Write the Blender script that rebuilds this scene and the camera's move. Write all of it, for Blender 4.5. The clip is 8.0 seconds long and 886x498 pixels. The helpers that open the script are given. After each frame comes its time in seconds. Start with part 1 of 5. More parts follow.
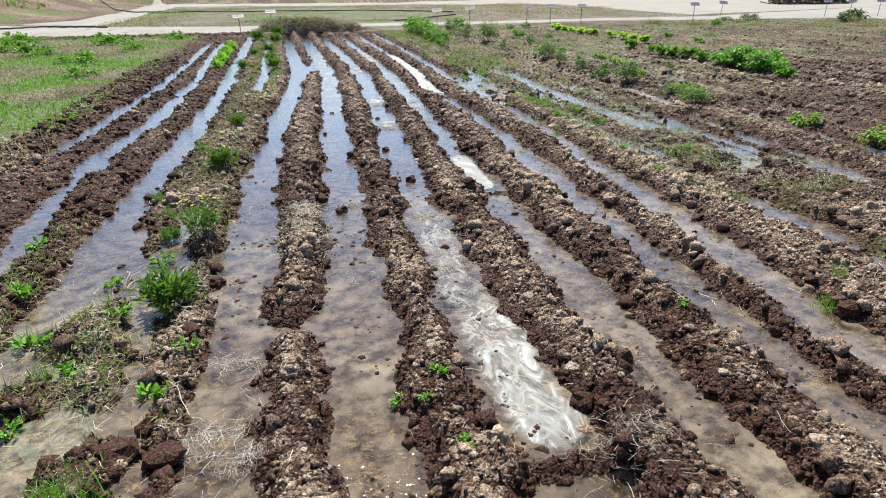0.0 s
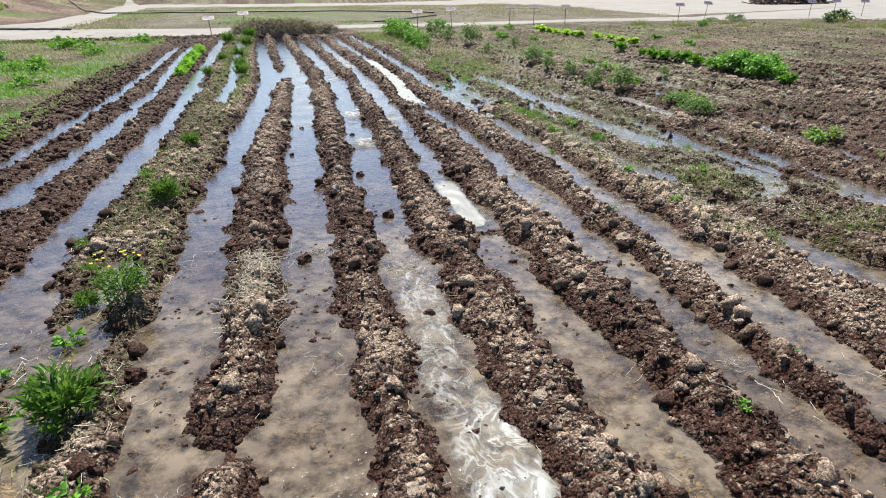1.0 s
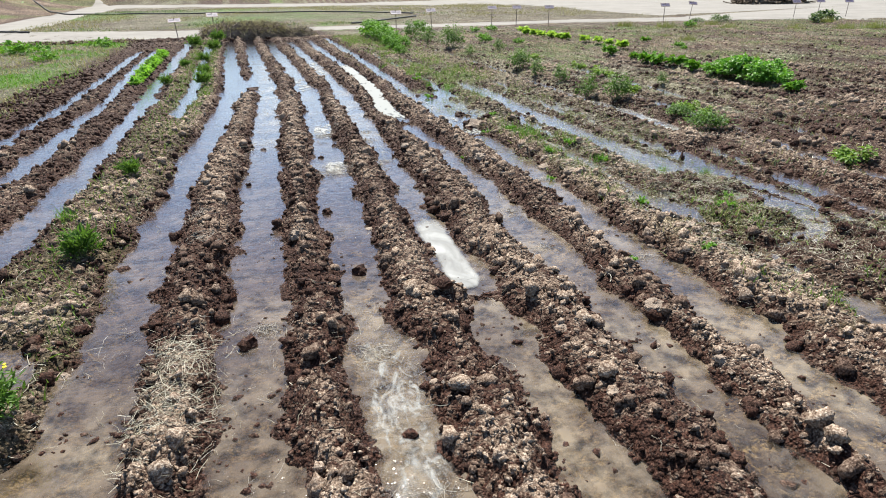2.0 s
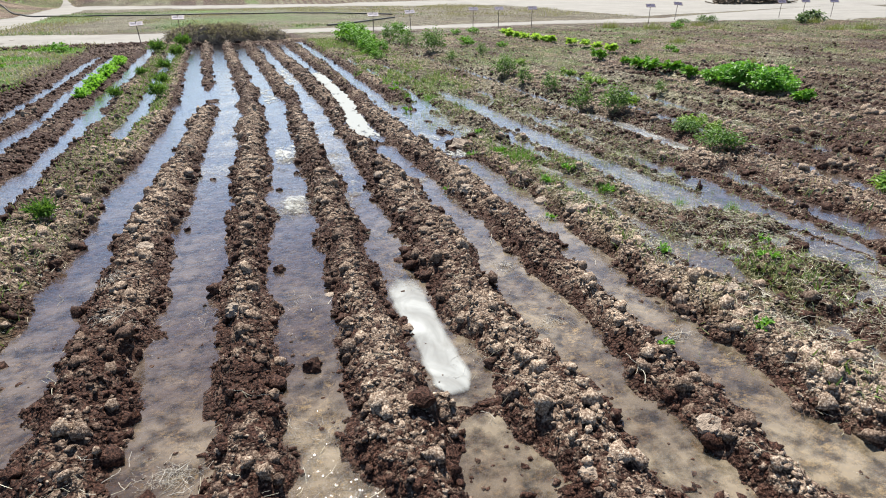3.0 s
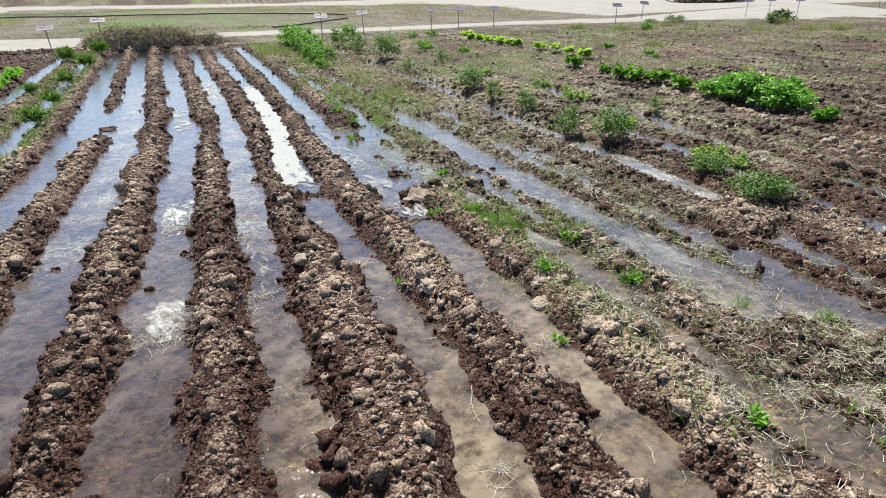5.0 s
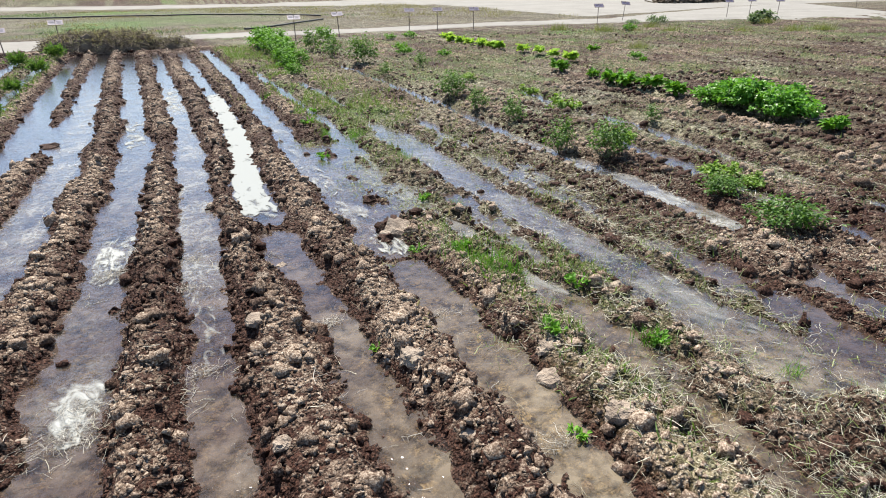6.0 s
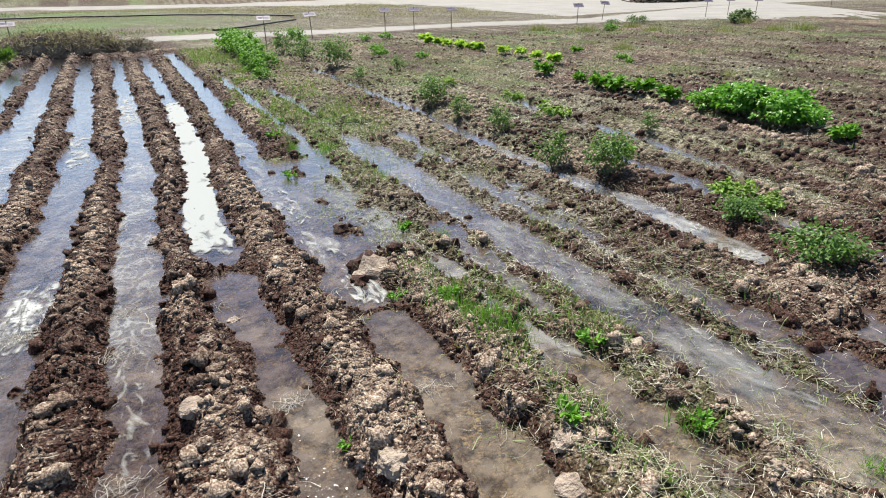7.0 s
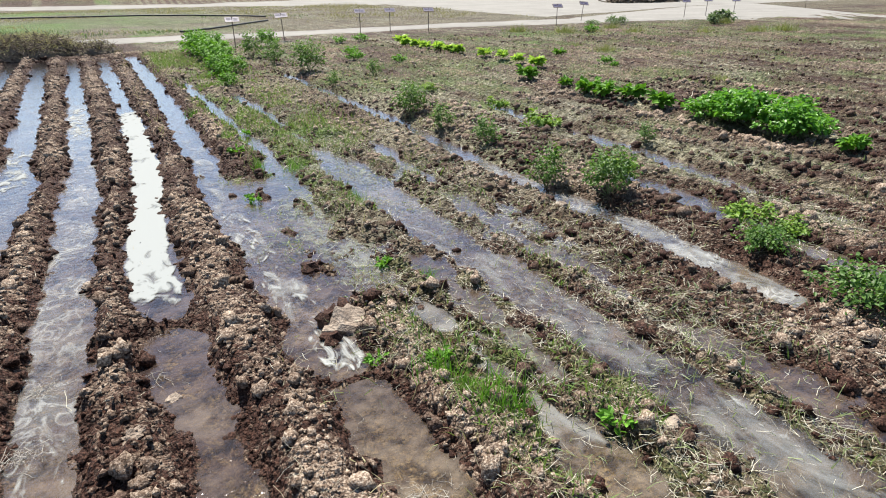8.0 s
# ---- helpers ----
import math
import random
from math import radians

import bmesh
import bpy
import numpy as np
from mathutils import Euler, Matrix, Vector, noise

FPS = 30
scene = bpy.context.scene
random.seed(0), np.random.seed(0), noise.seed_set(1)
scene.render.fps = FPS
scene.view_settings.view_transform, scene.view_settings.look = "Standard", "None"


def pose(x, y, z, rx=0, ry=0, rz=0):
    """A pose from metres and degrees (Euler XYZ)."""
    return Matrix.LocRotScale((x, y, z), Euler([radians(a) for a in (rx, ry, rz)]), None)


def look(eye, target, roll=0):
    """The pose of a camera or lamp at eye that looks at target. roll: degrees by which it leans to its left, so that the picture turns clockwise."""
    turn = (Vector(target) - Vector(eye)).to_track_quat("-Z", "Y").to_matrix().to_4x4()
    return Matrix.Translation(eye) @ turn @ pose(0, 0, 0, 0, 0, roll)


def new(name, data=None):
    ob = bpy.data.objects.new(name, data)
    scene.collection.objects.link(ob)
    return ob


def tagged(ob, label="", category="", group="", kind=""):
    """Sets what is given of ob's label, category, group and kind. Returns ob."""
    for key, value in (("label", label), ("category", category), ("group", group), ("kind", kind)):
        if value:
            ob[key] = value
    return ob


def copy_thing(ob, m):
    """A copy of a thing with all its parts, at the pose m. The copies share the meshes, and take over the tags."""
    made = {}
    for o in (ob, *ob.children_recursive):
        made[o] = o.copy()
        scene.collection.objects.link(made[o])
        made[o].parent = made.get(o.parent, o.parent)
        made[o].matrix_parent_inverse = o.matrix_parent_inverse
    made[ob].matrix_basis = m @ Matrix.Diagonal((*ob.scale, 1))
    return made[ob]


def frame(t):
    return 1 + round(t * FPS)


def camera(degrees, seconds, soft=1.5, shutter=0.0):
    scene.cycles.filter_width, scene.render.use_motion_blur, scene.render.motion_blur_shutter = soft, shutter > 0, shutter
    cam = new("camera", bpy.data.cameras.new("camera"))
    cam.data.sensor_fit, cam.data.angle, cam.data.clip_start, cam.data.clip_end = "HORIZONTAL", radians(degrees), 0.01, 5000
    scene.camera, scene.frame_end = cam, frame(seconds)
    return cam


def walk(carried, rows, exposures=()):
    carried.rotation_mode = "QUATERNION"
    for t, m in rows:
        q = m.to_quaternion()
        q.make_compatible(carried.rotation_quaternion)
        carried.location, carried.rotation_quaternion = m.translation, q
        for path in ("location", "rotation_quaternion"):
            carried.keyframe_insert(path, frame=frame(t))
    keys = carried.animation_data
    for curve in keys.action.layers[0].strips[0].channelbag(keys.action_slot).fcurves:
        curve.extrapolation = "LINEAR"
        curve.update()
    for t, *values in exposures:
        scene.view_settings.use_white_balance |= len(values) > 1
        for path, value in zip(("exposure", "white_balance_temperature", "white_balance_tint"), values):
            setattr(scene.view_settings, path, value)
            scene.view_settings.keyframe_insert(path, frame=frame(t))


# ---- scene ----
cam = camera(73.2, 8.0, 1.05)
PATH = [
    (0, (0.046, 0.041, 1.778), (0.485, 1.815, 0.967), -0.5),
    (0.5, (0.147, 0.481, 1.779), (0.616, 2.248, 0.968), -0.5),
    (1, (0.272, 0.947, 1.792), (0.765, 2.707, 0.98), -0.5),
    (1.5, (0.404, 1.446, 1.799), (0.925, 3.197, 0.986), -0.5),
    (3, (0.9, 2.949, 1.824), (1.501, 4.674, 1.01), -0.6),
    (3.5, (1.099, 3.473, 1.823), (1.728, 5.187, 1.008), -0.6),
    (4, (1.293, 3.942, 1.81), (1.948, 5.646, 0.994), -0.6),
    (4.5, (1.48, 4.39, 1.812), (2.164, 6.082, 0.994), -0.6),
    (6, (1.93, 5.5, 1.81), (2.7, 7.154, 0.991), -0.6),
    (6.5, (2.082, 5.855, 1.805), (2.883, 7.494, 0.985), -0.6),
    (7, (2.22, 6.181, 1.789), (3.051, 7.804, 0.969), -0.6),
    (7.5, (2.363, 6.51, 1.787), (3.227, 8.116, 0.966), -0.5),
    (8, (2.493, 6.797, 1.787), (3.386, 8.387, 0.966), -0.5),
]
walk(cam, [(t, look(eye, target, roll)) for t, eye, target, roll in PATH], [(0.0, 1.18, 6420, 8), (8.0, 1.18, 6420, 8)])

# ---- world and sun ----
SUN_ELEVATION, SUN_AZIMUTH = 58.0, 8.0     # azimuth from +y towards +x
world = bpy.data.worlds.new("sky")
scene.world = world
world.use_nodes = True
wn = world.node_tree.nodes
sky = wn.new("ShaderNodeTexSky")
sky.sky_type = "NISHITA"
sky.sun_disc = False
sky.sun_elevation = radians(SUN_ELEVATION)
sky.sun_rotation = radians(SUN_AZIMUTH)
sky.dust_density = 0.8
sky.air_density = 1.2
sky.ozone_density = 3.0
world.node_tree.links.new(sky.outputs[0], wn["Background"].inputs[0])
wn["Background"].inputs[1].default_value = 0.062
lamp = bpy.data.lights.new("sun", "SUN")
lamp.energy, lamp.angle, lamp.color = 5.0, radians(0.6), (1.0, 0.915, 0.80)
sun = new("sun", lamp)
ce, se = math.cos(radians(SUN_ELEVATION)), math.sin(radians(SUN_ELEVATION))
sa, ca = math.sin(radians(SUN_AZIMUTH)), math.cos(radians(SUN_AZIMUTH))
sun.matrix_world = look((30 * ce * sa, 30 * ce * ca, 30 * se), (0, 0, 0))

rng = np.random.default_rng(7)


# ---- numeric noise ----
def hash2(i, j, k=0):
    n = (i.astype(np.int64) * 374761393 + j.astype(np.int64) * 668265263 + k * 974634777) & 0xFFFFFFFF
    n = ((n ^ (n >> 13)) * 1274126177) & 0xFFFFFFFF
    n = ((n ^ (n >> 16)) * 2246822519) & 0xFFFFFFFF
    return ((n ^ (n >> 15)) & 0xFFFFFF) / float(0xFFFFFF)


def vnoise(x, y, k=0):
    i, j = np.floor(x), np.floor(y)
    fx, fy = x - i, y - j
    fx, fy = fx * fx * (3 - 2 * fx), fy * fy * (3 - 2 * fy)
    a, b = hash2(i, j, k), hash2(i + 1, j, k)
    c, d = hash2(i, j + 1, k), hash2(i + 1, j + 1, k)
    return (a + (b - a) * fx) * (1 - fy) + (c + (d - c) * fx) * fy


def fbm(x, y, scale, octaves=3, k=0):
    """Noise of -1 to 1 whose largest bumps are about scale metres."""
    out, amp, tot = 0.0, 1.0, 0.0
    for o in range(octaves):
        f = 2.03 ** o / scale
        out = out + amp * (2 * vnoise(x * f + 17.3 * o, y * f - 9.1 * o, k + o) - 1)
        tot += amp
        amp *= 0.55
    return out / tot


def cells(x, y, size, k=0):
    """Rounded lumps: 1 in the middle of a cell, 0 at its edge."""
    px, py = x / size, y / size
    i, j = np.floor(px), np.floor(py)
    best = np.full(px.shape, 9.0)
    second = np.full(px.shape, 9.0)
    tall = np.zeros(px.shape)
    for di in (-1, 0, 1):
        for dj in (-1, 0, 1):
            cx = i + di + hash2(i + di, j + dj, k)
            cy = j + dj + hash2(i + di, j + dj, k + 50)
            dd = (px - cx) ** 2 + (py - cy) ** 2
            near = dd < best
            second = np.where(near, best, np.minimum(second, dd))
            tall = np.where(near, hash2(i + di, j + dj, k + 90), tall)
            best = np.where(near, dd, best)
    edge = np.sqrt(second) - np.sqrt(best)
    return np.clip(edge * 1.5, 0, 1) ** 0.6 * (0.2 + 0.8 * tall)


def step01(a, b, v):
    u = np.clip((v - a) / (b - a), 0, 1)
    return u * u * (3 - 2 * u)


# ---- the plan of the furrows ----
BEND_Y = (-4, 0, 1.6, 3.2, 5.5, 6.8, 8.5, 10.3, 11.1, 12.2, 13.7, 16, 20, 27)
BEND_X = (-0.3, -0.13, -0.09, -0.04, 0.0, 0.07, 0.19, 0.25, 0.29, 0.35, 0.42, 0.39, 0.35, 0.30)
FURROWS = []


def smooth(y, ys, xs):
    """A soft line through a few known places."""
    return sum(np.interp(y + s, ys, xs) for s in (-0.9, -0.45, 0.0, 0.45, 0.9)) / 5


def bend(y):
    return smooth(y, BEND_Y, BEND_X)


def furrow(half, ys, xs, start=-3.0, end=25.6, depth=0.06, rough=0.085):
    FURROWS.append((half, ys, xs, start, end, depth, rough))


furrow(0.125, (4, 10.3, 20), (-2.95, -2.81, -2.75), 7.6, 23, 0.05, 0.10)
furrow(0.12, (3, 5.3, 7, 10.1, 18.5), (-2.0, -2.09, -2.27, -2.12, -2.36), -3, 23, 0.05, 0.10)
furrow(0.15, (3, 5.1, 9.9, 15, 18.2, 23), (-1.40, -1.44, -1.45, -1.62, -1.55, -1.5))
furrow(0.17, (1, 3, 4.2), (-1.16, -1.22, -1.34), -3, 4.9, 0.03, 0.22)
furrow(0.14, (11, 14.7, 22), (-0.92, -0.86, -0.84), 11.5, 24, 0.04, 0.09)
furrow(0.17, (2.2, 3, 4.8, 6.5, 9.5, 11.1, 14.4, 22), (-0.37, -0.34, -0.33, -0.39, -0.34, -0.23, -0.19, -0.2))
furrow(0.17, (2, 2.9, 3.6, 4.6, 6.2, 9.2, 10.8, 17, 22), (0.33, 0.28, 0.36, 0.43, 0.42, 0.39, 0.46, 0.46, 0.44))
furrow(0.17, (1.8, 3.4, 4.4, 6.1, 8.8, 10.5, 17, 22), (1.05, 1.0, 1.06, 1.10, 1.11, 1.17, 1.14, 1.08))
furrow(0.14, (1.6, 5.3, 22), (1.76, 1.76, 1.76))
furrow(0.14, (2.3, 3, 4, 6.5, 8.3, 9.2, 10.8, 11.9, 13.4, 17, 22), (2.45, 2.40, 2.49, 2.52, 2.48, 2.40, 2.26, 2.26, 2.35, 2.42, 2.4))
furrow(0.155, (2.9, 3.8, 6.2, 8, 8.6, 9.7, 11.5, 13.3, 17, 22), (2.92, 3.08, 3.12, 3.18, 3.08, 3.06, 2.92, 2.9, 3.02, 3.1))
furrow(0.10, (5.2, 8.1, 9.1, 10, 11.1, 12.8, 20), (3.93, 3.80, 3.76, 3.62, 3.58, 3.60, 3.6), -3, 20, 0.05, 0.14)
furrow(0.21, (4, 7.6, 8.7, 9.6, 10.7, 12.5, 20), (4.72, 4.50, 4.45, 4.34, 4.28, 4.20, 4.3), 6.75, 12.9, 0.07, 0.08)
furrow(0.085, (5, 8.2, 10.3, 14), (5.2, 4.93, 4.77, 4.85), -3, 14, 0.05, 0.13)
furrow(0.135, (7, 8.6, 9.9, 10.5, 11.2, 12.6, 14.8, 17, 20), (5.72, 5.70, 5.74, 5.66, 5.55, 5.54, 5.62, 5.60, 5.6), 8.35, 10.75, 0.06, 0.06)
furrow(0.13, (5, 7.2, 7.7), (5.45, 5.5, 5.48), -3, 7.7, 0.05, 0.12)
furrow(0.075, (12, 16, 21), (9.65, 9.68, 9.7), 12.6, 21, 0.04, 0.07)
furrow(0.10, (10.5, 11.2, 12.6, 14.8, 17, 20), (5.66, 5.55, 5.54, 5.62, 5.60, 5.6), 10.5, 20, 0.05, 0.08)
furrow(0.08, (12, 16, 20), (4.18, 4.15, 4.2), 12.8, 18, 0.05, 0.13)
furrow(0.17, (9.4, 10, 11, 12.5), (3.16, 3.14, 3.12, 3.08), 9.75, 12.8, 0.05, 0.12)
furrow(0.20, (9.5, 10.5, 12, 13), (3.55, 3.50, 3.40, 3.3), 9.8, 12.6, 0.03, 0.26)
furrow(0.14, (8, 9, 10.2), (3.98, 3.97, 3.98), 8.4, 10.3, 0.03, 0.22)
furrow(0.14, (6.8, 8, 8.7), (5.02, 4.95, 4.9), 6.5, 8.8, 0.04, 0.12)
furrow(0.14, (6, 8, 9, 12), (6.4, 6.45, 6.58, 6.6), -3, 11.2, 0.04, 0.11)
furrow(0.11, (2.1, 2.5, 2.95, 3.7, 4.5), (-0.5, -0.7, -0.98, -0.98, -0.86), 1.2, 5.2, 0.03, 0.13)
furrow(0.10, (7, 10, 16), (7.25, 7.3, 7.4), 7.5, 15.5, 0.03, 0.16)


def furrow_edge(x, y):
    """Distance to the nearest furrow's edge (negative inside), and that furrow's depth."""
    best = np.full(np.shape(x), 9.0)
    deep = np.full(np.shape(x), 0.05)
    wob = fbm(x, y, 0.35, 3, 11)
    fine = fbm(x, y, 0.09, 2, 23)
    b = bend(y)
    for k, (half, ys, xs, start, end, depth, rough) in enumerate(FURROWS):
        c = b + smooth(y, ys, xs)
        w = half * (1 + 0.16 * np.sin(y * 1.9 + 2.4 * k) * np.sin(y * 0.73 + k))
        d = np.abs(x - c) - w + 1.2 * rough * wob + 0.05 * fine
        out = np.maximum(start - y, y - end)
        d = np.maximum(d, out + 0.2 * wob)
        near = d < best
        deep = np.where(near, depth, deep)
        best = np.where(near, d, best)
    return best, deep


def around(x, y, cx, cy, rx, ry):
    return np.exp(-(((x - cx) / rx) ** 2 + ((y - cy) / ry) ** 2))


def plot_row(x, y):
    """Hoed rows of the plots beside the flooded field: 1 on a ridge, -1 between."""
    return np.sin((x - bend(y)) * 9.6 + 0.5 * np.sin(y * 0.5) + 0.7 * fbm(x, y, 2.0, 2, 35))


def level(x, y, lumps=True):
    """Height of the ground."""
    d, deep = furrow_edge(x, y)
    tall = 0.105 + 0.03 * fbm(x, y, 0.7, 2, 3)
    weedy = step01(3.4, 3.9, x - bend(y)) + step01(-0.45, -0.75, x - bend(y)) * step01(-3.2, -2.6, x)
    tall = tall * (1 - 0.35 * np.clip(weedy, 0, 1))
    u = x - bend(y)
    soaked = step01(3.35, 3.6, u) * step01(5.4, 5.0, u) * step01(4.0, 5.5, y) * step01(18, 13, y) * step01(0.02, 0.4, fbm(x, y, 0.55, 3, 57))
    tall = tall * (1 - 0.85 * soaked) - 0.03 * soaked
    rise = step01(-0.01, 0.15, d)
    h = np.where(d > 0, 0.004 + tall * rise, -deep * step01(0.0, 0.10, -d))
    # dams across the furrows, and low places in the ridges
    h = h + 0.11 * around(x, y, 2.52, 10.12, 0.20, 0.09) + 0.12 * around(x, y, 0.95, 1.70, 0.32, 0.09)
    h = h + 0.09 * around(x, y, 1.68, 5.02, 0.14, 0.07) + 0.08 * around(x, y, 3.3, 9.12, 0.15, 0.05)
    h = h - 0.19 * around(x, y, 0.57, 14.5, 0.25, 0.95) - 0.08 * around(x, y, -0.08, 3.05, 0.2, 0.16)
    h = h - 0.06 * around(x, y, 0.5, 18.2, 0.25, 2.6) + 0.05 * around(x, y, 1.1, 8.1, 0.15, 0.15)
    h = h + 0.10 * around(x, y, -1.24, 3.25, 0.22, 0.2) + 0.09 * around(x, y, -1.34, 2.7, 0.18, 0.2)
    # dry plots to the right, verge to the left, and what lies behind the field
    u = x - bend(y)
    dry = step01(6.4, 7.2, u)
    h = h * (1 - dry) + dry * np.minimum(h, 0.10 + (0.095 + 0.06 * fbm(x, y, 1.3, 2, 33)) * plot_row(x, y))
    left = step01(-3.0, -3.5, x) * step01(3, 9, y) + step01(-5, -6, x)
    left = np.clip(left, 0, 1)
    h = h * (1 - left) + left * (0.07 + 0.03 * fbm(x, y, 1.2, 3, 31))
    back = np.clip(step01(25.2, 26.2, y + 0.3 * fbm(x, y, 1.5, 2, 5)), 0, 1)
    h = h * (1 - back) + back * 0.05
    near = 1 - step01(28, 40, np.maximum(np.abs(x - 2) * 0.9, y))
    if lumps:
        soil = np.maximum(step01(-0.03, 0.05, d), step01(0.0, 0.04, h)) * (1 - left) * (1 - back) * (1 - 0.6 * soaked)
        bed = 1 - step01(-0.05, 0.02, d)
        patch = 0.65 + 0.6 * step01(-0.3, 0.4, fbm(x, y, 0.6, 2, 53))
        lump = patch * (0.040 * (cells(x, y, 0.115, 1) - 0.35) + 0.038 * (cells(x, y, 0.058, 2) - 0.35))
        h = h + soil * near * (lump + 0.018 * fbm(x, y, 0.25, 2, 8))
        h = h + bed * near * (0.012 * fbm(x, y, 0.12, 3, 41) + 0.012 * fbm(x, y, 0.6, 2, 44))
        h = h + (left + back) * near * 0.02 * fbm(x, y, 0.2, 3, 77)
    far = step01(32, 60, y)
    h = h + far * 0.10 * fbm(x, y, 3.0, 3, 61)
    # banks of earth far off
    bank = step01(-12.5, -30, x + 1.2 * fbm(x, y, 6, 2, 9)) * step01(35, 42, y)
    h = h + 6.0 * bank + bank * (1.0 * fbm(x, y, 2.5, 3, 64) + 0.9 * fbm(x, y, 1.1, 3, 66))
    rim = step01(69, 92, y + 4 * fbm(x, y, 14, 2, 4)) * (1 - step01(16, 40, x))
    return h + 4.0 * rim + rim * 0.9 * fbm(x, y, 3, 3, 65)


# ---- materials ----
def nodes_of(name):
    m = bpy.data.materials.new(name)
    m.use_nodes = True
    return m, m.node_tree.nodes, m.node_tree.links, m.node_tree.nodes["Principled BSDF"]


def noise_node(N, L, scale, detail=4.0, rough=0.6):
    pos = N.new("ShaderNodeNewGeometry")
    n = N.new("ShaderNodeTexNoise")
    n.inputs["Scale"].default_value = scale
    n.inputs["Detail"].default_value = detail
    n.inputs["Roughness"].default_value = rough
    L.new(pos.outputs["Position"], n.inputs["Vector"])
    return n.outputs["Fac"]


def ramp(N, L, fac, stops):
    r = N.new("ShaderNodeValToRGB")
    L.new(fac, r.inputs["Fac"])
    e = r.color_ramp.elements
    while len(e) < len(stops):
        e.new(0.5)
    for el, (p, c) in zip(e, stops):
        el.position, el.color = p, (*c, 1)
    return r.outputs["Color"]


def mixed(N, L, fac, a, b, mode="MIX"):
    m = N.new("ShaderNodeMix")
    m.data_type, m.blend_type = "RGBA", mode
    for s, v in ((m.inputs["Factor"], fac), (m.inputs["A"], a), (m.inputs["B"], b)):
        if hasattr(v, "links"):
            L.new(v, s)
        elif isinstance(v, tuple):
            s.default_value = (*v, 1)
        else:
            s.default_value = v
    return m.outputs["Result"]


def maths(N, L, op, a, b=0.0, held=True):
    m = N.new("ShaderNodeMath")
    m.operation = op
    m.use_clamp = held
    for s, v in zip(m.inputs, (a, b)):
        if hasattr(v, "links"):
            L.new(v, s)
        else:
            s.default_value = v
    return m.outputs[0]


def bumped(N, L, P, fac, strength, distance):
    b = N.new("ShaderNodeBump")
    b.inputs["Strength"].default_value = strength
    b.inputs["Distance"].default_value = distance
    L.new(fac, b.inputs["Height"])
    L.new(b.outputs["Normal"], P.inputs["Normal"])


def surface(name, colours, scale, rough=0.85, bump=0.4, distance=0.01, fine=60.0, random=0.0, sheen=0.5):
    """A matt surface whose colour runs over the given colours at two scales."""
    m, N, L, P = nodes_of(name)
    big = noise_node(N, L, scale)
    small = noise_node(N, L, fine, 3.0, 0.65)
    fac = maths(N, L, "ADD", maths(N, L, "MULTIPLY", big, 0.6), maths(N, L, "MULTIPLY", small, 0.4))
    if random:
        info = N.new("ShaderNodeObjectInfo")
        isl = N.new("ShaderNodeNewGeometry")
        r = maths(N, L, "ADD", maths(N, L, "MULTIPLY", isl.outputs["Random Per Island"], random), maths(N, L, "MULTIPLY", info.outputs["Random"], 0.1))
        fac = maths(N, L, "ADD", maths(N, L, "MULTIPLY", fac, 1.0 - 0.5 * random), maths(N, L, "SUBTRACT", r, 0.35 * random))
    n = len(colours)
    L.new(ramp(N, L, fac, [(0.32 + 0.36 * i / max(1, n - 1), c) for i, c in enumerate(colours)]), P.inputs["Base Color"])
    P.inputs["Roughness"].default_value = rough
    P.inputs["Specular IOR Level"].default_value = sheen
    bumped(N, L, P, small, bump, distance)
    return m


def leafy(name, dark, light, rough=0.5, through_light=0.35):
    """Leaf: thin, lets some light through."""
    m, N, L, P = nodes_of(name)
    isl = N.new("ShaderNodeNewGeometry")
    info = N.new("ShaderNodeObjectInfo")
    f = maths(N, L, "ADD", maths(N, L, "MULTIPLY", isl.outputs["Random Per Island"], 0.75), maths(N, L, "MULTIPLY", info.outputs["Random"], 0.25))
    col = mixed(N, L, f, dark, light)
    L.new(col, P.inputs["Base Color"])
    P.inputs["Roughness"].default_value = rough
    P.inputs["Specular IOR Level"].default_value = 0.35
    t = N.new("ShaderNodeBsdfTranslucent")
    L.new(mixed(N, L, 0.5, col, (light[0] * 1.3, light[1] * 1.3, light[2] * 0.6)), t.inputs["Color"])
    s = N.new("ShaderNodeMixShader")
    s.inputs[0].default_value = through_light
    L.new(P.outputs[0], s.inputs[1])
    L.new(t.outputs[0], s.inputs[2])
    L.new(s.outputs[0], N["Material Output"].inputs["Surface"])
    return m


def crumb_node(N, L, scale):
    """Rounded crumbs: a height that falls off from each crumb's middle, and a chance value for each crumb."""
    geo = N.new("ShaderNodeNewGeometry")
    v = N.new("ShaderNodeTexVoronoi")
    v.inputs["Scale"].default_value = scale
    L.new(geo.outputs["Position"], v.inputs["Vector"])
    split = N.new("ShaderNodeSeparateColor")
    L.new(v.outputs["Color"], split.inputs[0])
    return maths(N, L, "SUBTRACT", 1.0, v.outputs["Distance"]), split.outputs[0]


